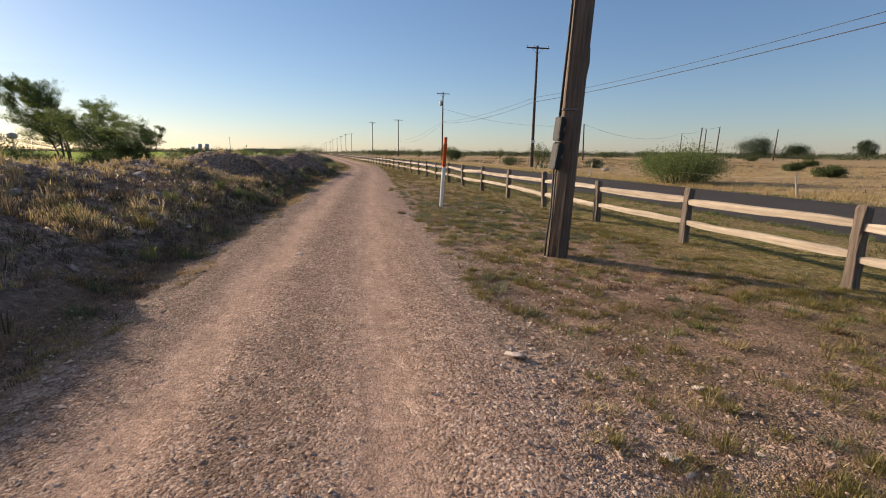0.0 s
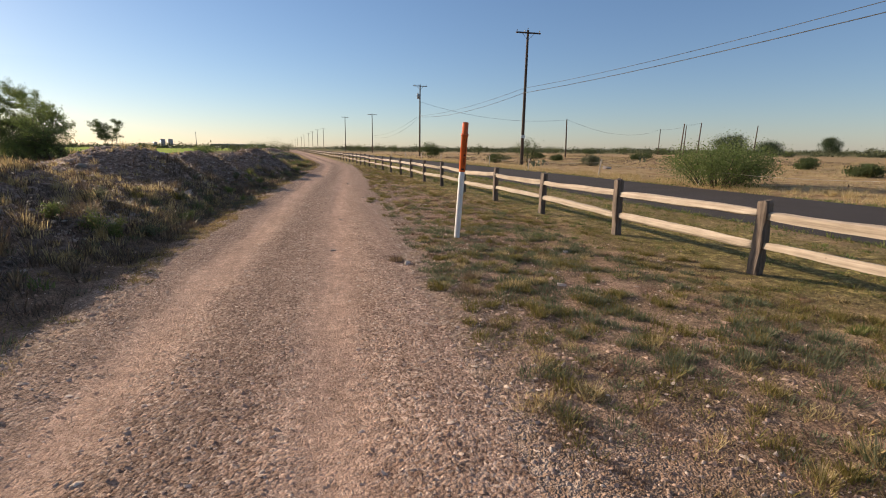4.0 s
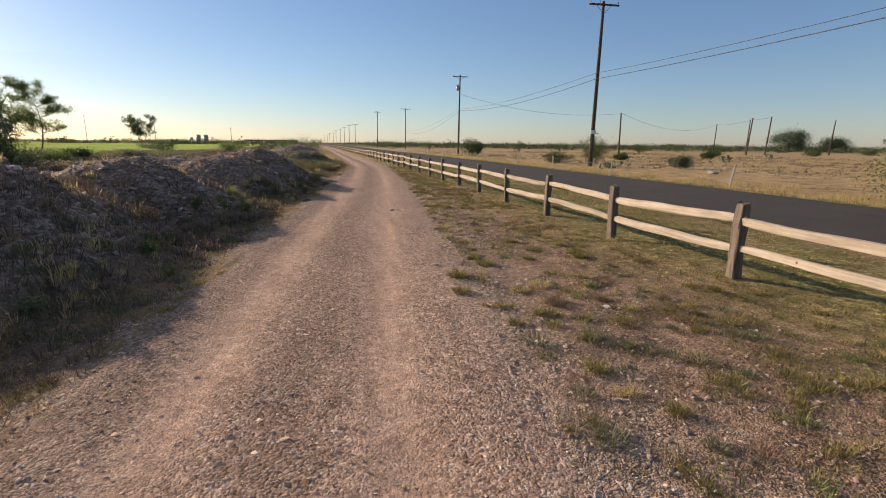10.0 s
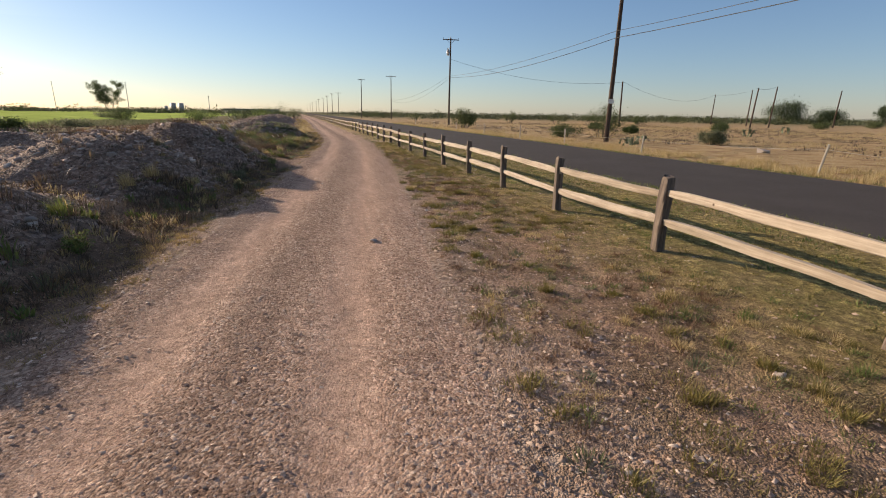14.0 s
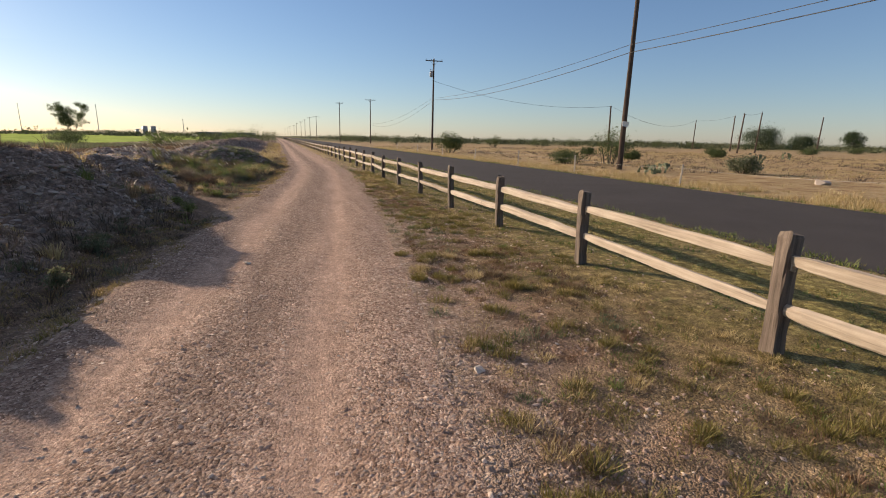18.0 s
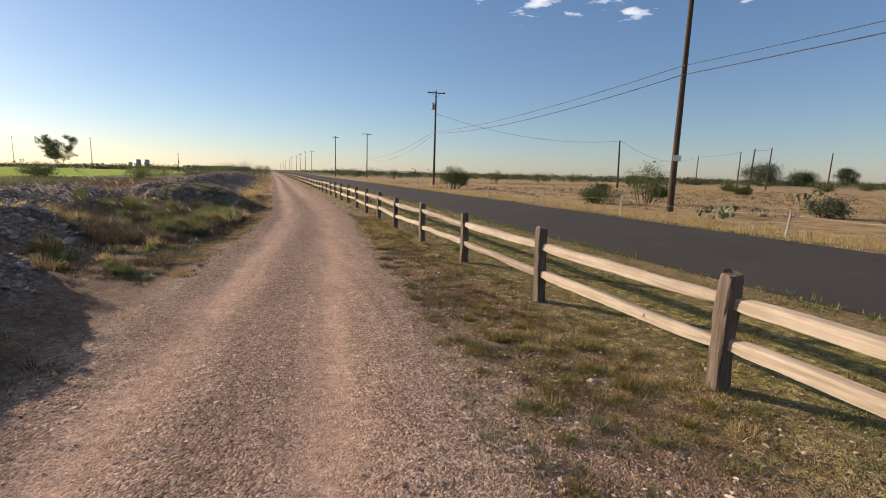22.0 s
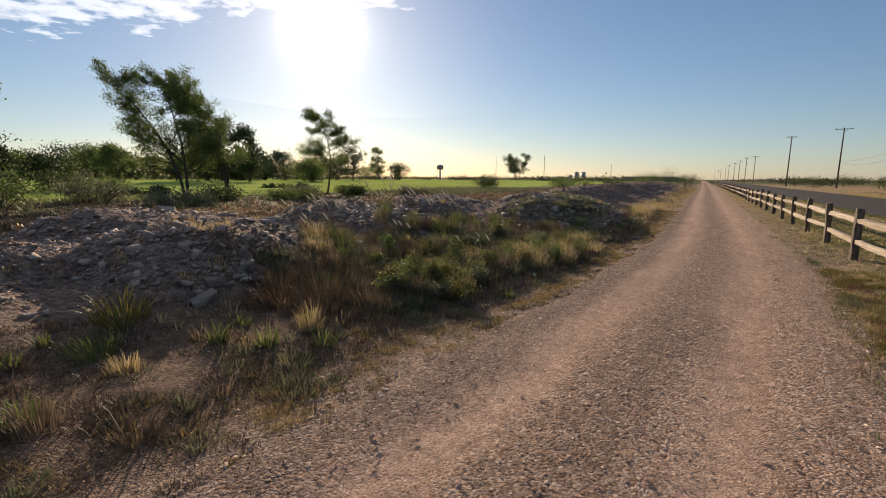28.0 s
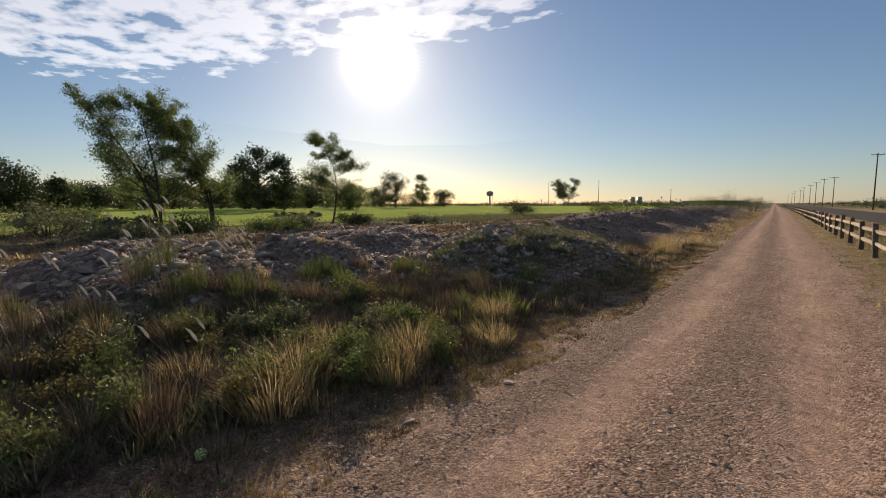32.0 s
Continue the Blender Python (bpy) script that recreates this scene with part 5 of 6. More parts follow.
for i, (x, y, h, q) in enumerate([(-1.7, 42.0, 0.58, 0.34), (-1.2, 41.6, 0.5, 0.3), (-2.1, 42.5, 0.55, 0.32), (-0.9, 41.2, 0.42, 0.3), (-1.5, 41.2, 0.45, 0.3), (-1.9, 41.5, 0.5, 0.3)]):
    bunch(x, y, h * 0.75, 420, q, (DEAD, RUSTY, DEAD)[i % 3], "tall rusty-brown dead grass clump beside a rubble heap", 0, 150 + i, 0.7, 0.0026)
for i, (x, y, h, q) in enumerate([(-1.9, 39.8, 0.36, 0.22), (-1.5, 39.4, 0.26, 0.2), (-0.3, 38.3, 0.22, 0.14), (-1.3, 38.6, 0.2, 0.16)]):
    bunch(x, y, h, 240, q, GREEN if i % 3 else OLIVE, "bright green grass clump on dark bare soil", 0, 160 + i, 0.7, 0.004)


CLUMPS = [(2.02, 10.52), (2.29, 10.27), (2.48, 13.29), (2.83, 10.40), (2.38, 11.86), (1.78, 11.83), (3.40, 11.71), (3.11, 10.51), (2.59, 11.52), (2.49, 10.78), (2.21, 18.78), (2.92, 18.81), (2.32, 19.43), (3.14, 18.31), (2.84, 19.95), (3.21, 18.91), (2.77, 20.30), (3.69, 18.34), (4.38, 20.20), (3.34, 30.20), (3.60, 29.74), (4.18, 29.90), (3.26, 29.85), (3.94, 29.85), (4.27, 29.36), (4.90, 29.23), (3.28, 31.08), (3.90, 30.83), (4.47, 30.89), (3.74, 38.39), (3.81, 39.11), (4.79, 39.32), (3.91, 40.33), (4.37, 39.78), (5.66, 40.23)]
for i, (x, y) in enumerate(CLUMPS):
    mat, lab = ((OLIVE, "round yellow-olive grass clump on gravelly soil"), (TAWNY, "round tawny dead grass clump on gravelly soil"), (STRAW, "pale dry grass clump on gravelly soil"))[(0, 1, 0, 2)[i % 4]]
    bunch(x, y, rr.uniform(0.09, 0.14), 300, rr.uniform(0.09, 0.15), mat, lab, 0, 200 + i, 0.9, 0.0026)


# ---- trees and shrubs ----
WIND = Vector((-0.80, -0.50, 0.0))


def leaf_cloud(centres, spreads, count, size, seed, drift=0.0):
    """Leaves as small folded diamonds, strewn round twig ends."""
    r = np.random.default_rng(seed)
    n = len(centres)
    c = np.repeat(np.asarray(centres, float), count, 0)
    s = np.repeat(np.asarray(spreads, float), count)
    off = r.standard_normal((n * count, 3)) * s[:, None] * np.array([1, 1, 0.75])
    along_wind = np.abs(r.standard_normal(n * count)) * s * drift
    p = c + off + along_wind[:, None] * np.array(WIND)[None]
    m = len(p)
    d = r.standard_normal((m, 3)) + np.array(WIND)[None] * drift * 1.4
    d /= np.linalg.norm(d, axis=1)[:, None]
    q = np.cross(d, r.standard_normal((m, 3)))
    q /= np.linalg.norm(q, axis=1)[:, None] + 1e-9
    L = (size * r.uniform(0.6, 1.4, m))[:, None]
    v = np.stack([p, p + d * L * 0.5 + q * L * 0.24, p + d * L, p + d * L * 0.5 - q * L * 0.24], 1).reshape(-1, 3)
    k = (np.arange(m) * 4)[:, None, None]
    t = (np.array([(0, 1, 2), (0, 2, 3)])[None] + k).reshape(-1, 3)
    return v, t


def forb(x, y, height, width, leaf, label, seed):
    """A leafy weed: thin stems that fan out, with small leaves along them."""
    r = random.Random(seed)
    t = thing("leafy_weed", label, "weed", pose(x, y, float(level(x, y))), "leafy weeds in the hollow")
    V, F, at, centres = [], [], 0, []
    for i in range(9):
        a, q = r.uniform(0, 6.28), r.uniform(0.15, 1.0)
        top = Vector((math.cos(a) * width * 0.5 * q, math.sin(a) * width * 0.5 * q, height * (1 - 0.4 * q * q) * r.uniform(0.7, 1.1)))
        mid = Vector((top.x * 0.45, top.y * 0.45, top.z * 0.6))
        v, f = tube_arrays([(r.uniform(-0.03, 0.03), r.uniform(-0.03, 0.03), -0.03), mid, top], [0.005, 0.004, 0.002], 4, False)
        V += v
        F += [tuple(k + at for k in g) for g in f]
        at += len(v)
        centres += [mid * 0.7, mid, mid.lerp(top, 0.4), mid.lerp(top, 0.7), top]
    tagged(part("stalk_tangle", mesh_of("stalk_tangle", V, F, TAWNY), t), kind="stuff")
    part("foliage", tri_mesh("foliage", *leaf_cloud(centres, [width * 0.085] * len(centres), 18, 0.030, seed + 9, 0.1), leaf), t)


for i in range(64):
    y = rr.uniform(42.2, 47.6)
    x = float(along(TRAIL, y)) - rr.uniform(2.15, 2.4 + 1.9 * min(1, (y - 41.5) / 2))
    forb(x, y, rr.uniform(0.18, 0.42), rr.uniform(0.3, 0.6), (GREEN, ELM, SAGE, OLIVE)[i % 4], ("low grey-green leafy weed in the hollow beside the path", "green leafy weed in the hollow beside the path")[i % 2], 800 + i)
for i in range(16):
    y = rr.uniform(5, 36)
    forb(float(along(TRAIL, y)) - rr.uniform(2.0, 3.2), y, rr.uniform(0.14, 0.28), rr.uniform(0.25, 0.45), (SAGE, GREEN)[i % 2], "small green leafy weed at the foot of a rubble bank", 880 + i)


def limbs(start, way, length, radius, depth, r, out, ends, bend, droop=0.0):
    """Grow a limb and its branches; collects tubes and the places of twig ends."""
    pts, rad = [Vector(start)], [radius]
    p, d = Vector(start), Vector(way).normalized()
    steps = 5
    for i in range(steps):
        d = (d + Vector((r.uniform(-1, 1), r.uniform(-1, 1), r.uniform(-0.5, 0.8))) * 0.16 + WIND * bend - Vector((0, 0, droop))).normalized()
        p = p + d * (length / steps)
        pts.append(p.copy())
        rad.append(radius * (1 - 0.75 * (i + 1) / steps))
        if depth > 0 and i >= 1:
            for _ in range(2 if depth > 1 else 2):
                side = Vector((r.uniform(-1, 1), r.uniform(-1, 1), r.uniform(-0.1, 0.9))).normalized()
                limbs(p, d * 0.55 + side * 0.75, length * r.uniform(0.42, 0.62), rad[-1] * 0.65, depth - 1, r, out, ends, bend, droop)
        if depth == 0 and i >= 1:
            ends.append((p.copy(), length * 0.19))
    out.append((pts, rad))


def tree(x, y, height, label, leaf=ELM, category="tree", stems=2, spread_out=0.28, bend=0.10, leaf_size=0.16, per_end=7, seed=0, base=0.28, limb=0.34, group="", depth=2, z=None):
    r = random.Random(seed)
    z = float(level(x, y)) if z is None else z
    t = thing("tree", label, category, pose(x, y, z - 0.05), group)
    tubes, ends = [], []
    for s in range(stems):
        a = 2 * math.pi * s / stems + r.uniform(0, 1)
        d = Vector((math.cos(a) * spread_out, math.sin(a) * spread_out, 1))
        top = height * r.uniform(0.78, 0.95)
        pts, rad = [], []
        p = Vector((0.05 * math.cos(a), 0.05 * math.sin(a), -0.2))
        n = 12
        for i in range(n + 1):
            pts.append(p.copy())
            rad.append(height * 0.013 * (1 - 0.85 * i / n) * (1.3 if i == 0 else 1))
            d = (d + Vector((r.uniform(-1, 1), r.uniform(-1, 1), 0.3)) * 0.08 + WIND * bend * (0.4 + i / n)).normalized()
            p = p + d * top / n
            if i / n > base - 0.12:
                for _ in range(2):
                    b = r.uniform(0, 6.28)
                    w = Vector((math.cos(b), math.sin(b), r.uniform(-0.2, 0.8)))
                    limbs(p, w + d * 0.3, height * limb * (1 - 0.45 * i / n) * r.uniform(0.7, 1.1), rad[-1] * 0.55, depth - 1, r, tubes, ends, bend)
        tubes.append((pts, rad))
        ends.append((pts[-1], height * 0.05))
    V, F, at = [], [], 0
    for pts, rad in tubes:
        v, f = tube_arrays(pts, [max(q, 0.006) for q in rad], 5 if rad[0] < 0.05 else 8, False)
        V += v
        F += [tuple(i + at for i in q) for q in f]
        at += len(v)
    part("trunk", mesh_of("trunk", V, F, BARK), t, "dark forked trunk and limbs")
    part("crown", tri_mesh("crown", *leaf_cloud([e[0] for e in ends], [max(e[1], leaf_size) for e in ends], per_end, leaf_size, seed + 5, 0.5 if bend > 0.05 else 0.1), leaf), t)
    return t


def round_tree(x, y, height, width, label, leaf=PINE, category="tree", seed=0, trunk=0.25, size=0.5, clumps=26, count=34, z=None, group="trees on the golf course", name="tree"):
    """A far tree: a tapered trunk, limbs, and clumps of leaves with gaps between them."""
    r = random.Random(seed)
    z = float(level(x, y)) if z is None else z
    t = thing(name, label, category, pose(x, y, z - 0.1), group)
    tubes = [([(0, 0, -0.2), (0.05 * width, 0, height * trunk), (0, 0.04 * width, height * 0.85)], [height * 0.026, height * 0.02, height * 0.006])]
    centres, sp = [], []
    for i in range(clumps):
        u, a = r.random(), r.uniform(0, 6.28)
        zz = height * (trunk + (0.97 - trunk) * u)
        reach = width * 0.5 * (math.sin(math.pi * (0.14 + 0.78 * u)) ** 0.7) * r.uniform(0.35, 1.0)
        c = Vector((math.cos(a) * reach, math.sin(a) * reach, zz)) + WIND * 0.05 * width * u
        centres.append(c)
        sp.append(width * r.uniform(0.07, 0.12))
        tubes.append(([(0, 0, max(0.1, zz - reach * 0.6)), c * 0.6 + Vector((0, 0, zz * 0.35)), c], [height * 0.01, height * 0.006, height * 0.002]))
    V, F, at = [], [], 0
    for pts, rad in tubes:
        v, f = tube_arrays(pts, rad, 5, False)
        V += v
        F += [tuple(i + at for i in q) for q in f]
        at += len(v)
    part("trunk", mesh_of("trunk", V, F, BARK), t)
    part("crown", tri_mesh("crown", *leaf_cloud(centres, sp, count, size, seed + 3, 0.1), leaf), t)
    return t


def shrub(x, y, height, width, label, leaf=MESQUITE, seed=0, size=0.16, stems=16, per=46, group="shrubs in the pasture", z=None):
    r = random.Random(seed)
    z = float(level(x, y)) if z is None else z
    t = thing("shrub", label, "shrub", pose(x, y, z - 0.03), group)
    V, F, at, centres, sp = [], [], 0, [], []
    for i in range(stems):
        a, q = r.uniform(0, 6.28), r.uniform(0.1, 1) ** 0.6
        top = Vector((math.cos(a) * width * 0.5 * q, math.sin(a) * width * 0.5 * q, height * (1 - 0.45 * q * q) * r.uniform(0.75, 1.05)))
        mid = Vector((top.x * 0.62, top.y * 0.62, top.z * 0.45))
        v, f = tube_arrays([(top.x * 0.35 + r.uniform(-0.1, 0.1), top.y * 0.35 + r.uniform(-0.1, 0.1), -0.1), mid, top], [0.03, 0.02, 0.006], 5, False)
        V += v
        F += [tuple(k + at for k in g) for g in f]
        at += len(v)
        for s in (0.45, 0.7, 0.9, 1.0):
            centres.append(mid.lerp(top, (s - 0.4) / 0.6) if s > 0.4 else mid)
            sp.append(width * 0.085)
    part("wood", mesh_of("wood", V, F, BARK), t)
    part("foliage", tri_mesh("foliage", *leaf_cloud(centres, sp, round(per * 0.7), size * 1.15, seed + 9, 0.25), leaf), t)
    return t


# windblown elms behind the banks
tree(-26.4, 54.4, 8.0, "tall windblown green elm with a forked trunk and streaming crown", seed=3, stems=2, spread_out=0.15, per_end=24, leaf_size=0.10, group="windblown elms", base=0.28, limb=0.31, bend=0.075, z=0.1)
tree(-27.4, 57.9, 7.6, "tall slender windblown green elm with a forked trunk", seed=8, stems=2, spread_out=0.10, per_end=24, leaf_size=0.10, group="windblown elms", base=0.26, limb=0.27, bend=0.065, z=0.1)
tree(-28.6, 68.3, 6.6, "windblown green elm on a single slender trunk", seed=14, stems=1, per_end=34, leaf_size=0.105, group="windblown elms", base=0.36, limb=0.40, bend=0.07, z=0.1)
tree(-12.8, 36.4, 3.5, "bushy leaning green elm beside a rubble bank", seed=15, stems=3, per_end=9, leaf_size=0.075, group="windblown elms", base=0.12, limb=0.42, spread_out=0.6, bend=0.10)
tree(-16.6, 41.5, 4.6, "bushy leaning green elm behind a rubble bank", seed=17, stems=3, per_end=12, leaf_size=0.08, group="windblown elms", base=0.14, limb=0.40, spread_out=0.5, bend=0.10)
# pines and shade trees on the golf course
GOLF = [(-78.7, 91.0, 11.9, 7, PINE), (-84.3, 91.4, 11.1, 6, PINE), (-73.5, 93, 10.5, 5, PINE), (-101.2, 150.2, 11.1, 10, PINE), (-114.6, 178.5, 12.7, 6, ELM), (-114.5, 191.5, 6.8, 10, PINE), (-105.7, 61.7, 8.5, 8, PINE), (-116, 60.7, 10, 8, PINE), (-114.3, 69.2, 6.9, 5, PINE), (-132.3, 79.4, 6.2, 9, ELM),
        (-100.8, 79.5, 6.3, 8, ELM), (-90.3, 78.9, 6.4, 6, ELM), (-105.4, 114.4, 7.6, 7, ELM), (-118.5, 130.5, 7.9, 9, PINE), (-124, 155.4, 7.7, 10, ELM), (-104.3, 96.6, 7.4, 6, ELM), (-156.9, 193.4, 7.3, 14, ELM), (-140.3, 87.8, 5.4, 10, ELM), (-123.1, 72.5, 5.9, 9, ELM), (-96, 99, 6.6, 8, ELM), (-112, 121, 6.5, 7, ELM), (-130, 140, 6.2, 9, PINE), (-150, 170, 6.8, 12, PINE), (-150, 215, 6.5, 14, ELM), (-120, 50, 7.5, 9, PINE), (-98, 40, 7, 8, ELM), (-146, 108, 6.5, 12, ELM), (-165, 130, 6.8, 12, PINE)]
rg = random.Random(4)
for i in range(18):
    az, far = radians(-90 + 2.6 * i + rg.uniform(-1, 1)), rg.uniform(105, 165)
    GOLF.append((round(3 + far * math.sin(az), 1), round(41 + far * math.cos(az), 1), round(far * rg.uniform(0.042, 0.06), 1), rg.uniform(8, 13), rg.choice((PINE, ELM, MESQUITE))))
for i, (x, y, h, w, leaf) in enumerate(GOLF):
    round_tree(x, y, h, w, "dark green pine on the golf course" if leaf == PINE else "green shade tree on the golf course", leaf, seed=40 + i, size=0.42, clumps=46, count=84, z=0.0)
tree(-74, 215, 10.6, "lone dark windblown tree on the far fairway", MESQUITE, seed=36, stems=3, spread_out=0.34, per_end=5, leaf_size=0.32, base=0.36, limb=0.30, bend=0.018, z=0.0)
round_tree(172, 174, 7.4, 14, "broad dark tree beyond the pasture", PINE, seed=91, trunk=0.06, size=0.38, clumps=60, count=190, z=-0.1, group="trees beyond the pasture")
round_tree(190, 172, 4.6, 12, "broad dark tree beyond the pasture", PINE, seed=92, trunk=0.06, size=0.38, clumps=50, count=170, z=-0.1, group="trees beyond the pasture")
round_tree(331, 250, 10.0, 12.5, "round dark tree beyond the pasture", PINE, seed=93, trunk=0.08, size=0.5, clumps=50, count=190, z=-0.1, group="trees beyond the pasture")
# shrubs beside the road and in the pasture
shrub(19.0, 24.2, 1.9, 4.6, "wide ragged green mesquite bush beside the road", ELM, seed=1, size=0.07, stems=52, per=140)
shrub(19.4, 84.5, 2.8, 3.2, "round green mesquite bush beside the road", seed=2, size=0.17, per=60)
shrub(24.5, 57.5, 2.6, 3.4, "loose yellow-green bush behind a utility pole", seed=3, size=0.09, per=80)
shrub(21.2, 57.6, 1.1, 2.6, "low dark green bush in dry grass", seed=4, size=0.09, per=80)
shrub(26.5, 47.0, 0.9, 2.0, "low grey-green bush in dry grass", SAGE, seed=5, size=0.12)
PASTURE = [(30, 120, 1.8, 3), (44, 132, 2.6, 4), (60, 140, 2.4, 5), (76, 150, 2.8, 5), (38, 82, 0.9, 2.2), (52, 74, 1.0, 2.4), (64, 88, 1.1, 3), (33, 66, 0.8, 1.8), (70, 118, 2.0, 4), (96, 138, 2.4, 5), (118, 150, 2.6, 5), (24, 150, 2.4, 4), (16, 176, 2.6, 5), (27, 205, 3.4, 8), (17, 220, 3.0, 7), (90, 92, 1.2, 3), (120, 104, 1.4, 3), (60, 52, 0.9, 2), (42, 38, 0.8, 1.8), (34, 28, 0.8, 2)]
for i, (x, y, h, w) in enumerate(PASTURE):
    shrub(x, y, h, w, "scattered olive-green mesquite bush in dry pasture", seed=20 + i, size=0.11, stems=16, per=64, z=-0.1)
# shrubs on the left: at the end of the banks and along the fairway
LEFT = [(-8.5, 130, 3.0, 7), (-13, 137, 2.6, 6), (-6.5, 142, 2.4, 5), (-26.2, 94.5, 1.8, 4), (-19, 104, 1.4, 4), (-34, 110, 1.3, 4), (-15, 118, 1.6, 5), (-23, 126, 1.6, 5), (-21, 51, 0.6, 3.4), (-24.5, 55.5, 0.7, 3.6), (-23, 59.5, 0.6, 3.2), (-26, 63, 0.7, 3.6), (-25, 67.5, 0.7, 3.0), (-31, 52, 1.3, 3), (-27, 49.5, 1.5, 3.2), (-24, 44.5, 1.8, 3.6), (-30, 46, 1.9, 4), (-22, 72, 0.5, 3.0), (-36, 51, 1.6, 3.6), (-18, 30, 1.6, 3), (-22, 24, 1.5, 3), (-26, 38, 1.8, 3.4), (-17, 20, 1.2, 2.6)]
for i, (x, y, h, w) in enumerate(LEFT):
    shrub(x, y, h, w, "rank green bush behind the rubble banks", seed=60 + i, size=0.13, stems=16, per=46, group="bushes behind the banks", leaf=(MESQUITE, ELM, SAGE)[i % 3])


def scrub_line():
    """Distant scrub round the plain: low clumps of leaves, thinning upward."""
    r = np.random.default_rng(205)
    n = 1250
    a = np.where(r.random(n) < 0.9, r.uniform(-1.45, 1.35, n), r.uniform(1.35, 4.83, n))
    d = 170 + 800 * r.random(n) ** 1.3
    x, y = 2 + d * np.sin(a), 30 + d * np.cos(a)
    keep = (np.abs(x - along(FENCE, y) - 4) > 16)
    x, y, d = x[keep], y[keep], d[keep]
    w, h = r.uniform(3, 8, len(x)) * (0.6 + d / 450), r.uniform(0.9, 2.6, len(x)) * (0.8 + d / 750)
    c, s = [], []
    for i in range(len(x)):
        for k in range(9):
            c.append((x[i] + r.uniform(-0.5, 0.5) * w[i] * 1.6, y[i] + r.uniform(-0.5, 0.5) * w[i] * 1.6, h[i] * r.uniform(0.15, 0.75)))
            s.append(h[i] * 0.3)
    return leaf_cloud(c, s, 13, 0.75, 206)


stuff("distant_scrub", scrub_line(), SCRUB, "low dark olive scrub along the horizon", "scrub")


# ---- golf course, far things ----
def fairway(name, x0, x1, y0, y1, lift, seed):
    xs, ys = np.linspace(x0, x1, 40), np.linspace(y0, y1, 60)
    def z(x, y):
        e = np.clip(np.minimum.reduce([x - x0, x1 - x, y - y0, y1 - y]) / 6 + 1.6 * fbm(x * 0.08 + seed, y * 0.08), -0.4, 1)
        return level(x, y) + lift * e + 0.35 * np.clip(e, 0, 1) * np.maximum(0, fbm(x * 0.05 + seed, y * 0.05)) * 4
    return tagged(new(name, sheet(name, xs, ys, z, LAWN)), "smooth bright green mown golf fairway", "lawn", kind="structure")


fairway("fairway_lawn", -190, -29, 30, 150, 0.35, 1.0)
fairway("fairway_lawn_far", -230, -30, 152, 330, 0.35, 5.0)
for i, (x, y, s) in enumerate([(-33.0, 54.6, 1.0), (-34.2, 53.8, 1.0), (-32.0, 55.6, 0.9), (-36.7, 70.5, 0.9), (-38.0, 69.6, 0.9), (-35.4, 71.6, 0.8)]):
    shrub(x, y, 0.75, s * 1.7, "low dark heap of cut brush on the fairway edge", PINE, 300 + i, 0.16, 12, 30, "brush heaps")
pond = tagged(new("pond", sheet("pond", np.linspace(-47, -41, 8), np.linspace(92, 100, 8), lambda x, y: level(x, y) + 0.16, plain_material("still_water", (0.25, 0.27, 0.28), 0.08, 0, 0.1))), "small pale pond on the golf course", "pond", kind="structure")


def silo(x, y, w, h):
    t = thing("silo", "grey concrete silo on the horizon", "silo", pose(x, y, 0), "silos on the horizon")
    part("drum", tube("drum", [(0, 0, 0), (0, 0, h)], [w, w], CERAMIC, 16), t)
    part("roof", tube("roof", [(0, 0, h), (0, 0, h * 1.04)], [w * 1.04, w * 0.3], CERAMIC, 16), t)


silo(-109.5, 415, 1.7, 6.4)
silo(-104.5, 416, 1.7, 6.4)
silo(-116, 420, 1.3, 4.4)


def water_tower(x, y, h):
    t = thing("water_tower", "pale water tower on thin legs, far away", "water tower", pose(x, y, 0))
    part("tank", tube("tank", [(0, 0, h * 0.66), (0, 0, h * 0.7), (0, 0, h * 0.92), (0, 0, h)], [1.6, 3.0, 3.0, 0.6], CERAMIC, 16), t)
    for k in range(4):
        a = math.pi / 4 + k * math.pi / 2
        part("leg", tube("leg", [(2.8 * math.cos(a), 2.8 * math.sin(a), 0), (2.3 * math.cos(a), 2.3 * math.sin(a), h * 0.7)], [0.22, 0.18], CERAMIC, 6), t)
    part("riser", tube("riser", [(0, 0, 0), (0, 0, h * 0.68)], [0.4, 0.4], CERAMIC, 8), t)


water_tower(-224.7, 395, 13)


def long_shed(x, y, w, d, h, yaw):
    t = thing("long_shed", "long low greenish shed on the horizon", "building", pose(x, y, 0, 0, 0, yaw))
    part("wall", box_mesh("wall", w, d, h, plain_material("green_sheet", (0.2, 0.21, 0.17), 0.7), 0.05), t, "", pose(0, 0, h / 2))
    part("roof", box_mesh("roof", w * 1.01, d * 1.04, 0.5, plain_material("grey_sheet", (0.22, 0.23, 0.2), 0.6), 0.08), t, "", pose(0, 0, h + 0.25))


long_shed(-61, 450, 42, 14, 3.0, 8)


def far_mast(x, y, h):
    t = thing("mast", "thin pale mast on the horizon", "mast", pose(x, y, 0), "masts on the horizon")
    part("shaft", tube("shaft", [(0, 0, 0), (0, 0, h)], [0.45, 0.2], CERAMIC, 6), t)
    part("head", tube("head", [(0, 0, h), (0, 0, h + 1)], [0.5, 0.4], CERAMIC, 6), t)


far_mast(-304, 671, 30)
far_mast(-190, 560, 26)
far_mast(-128, 610, 16)


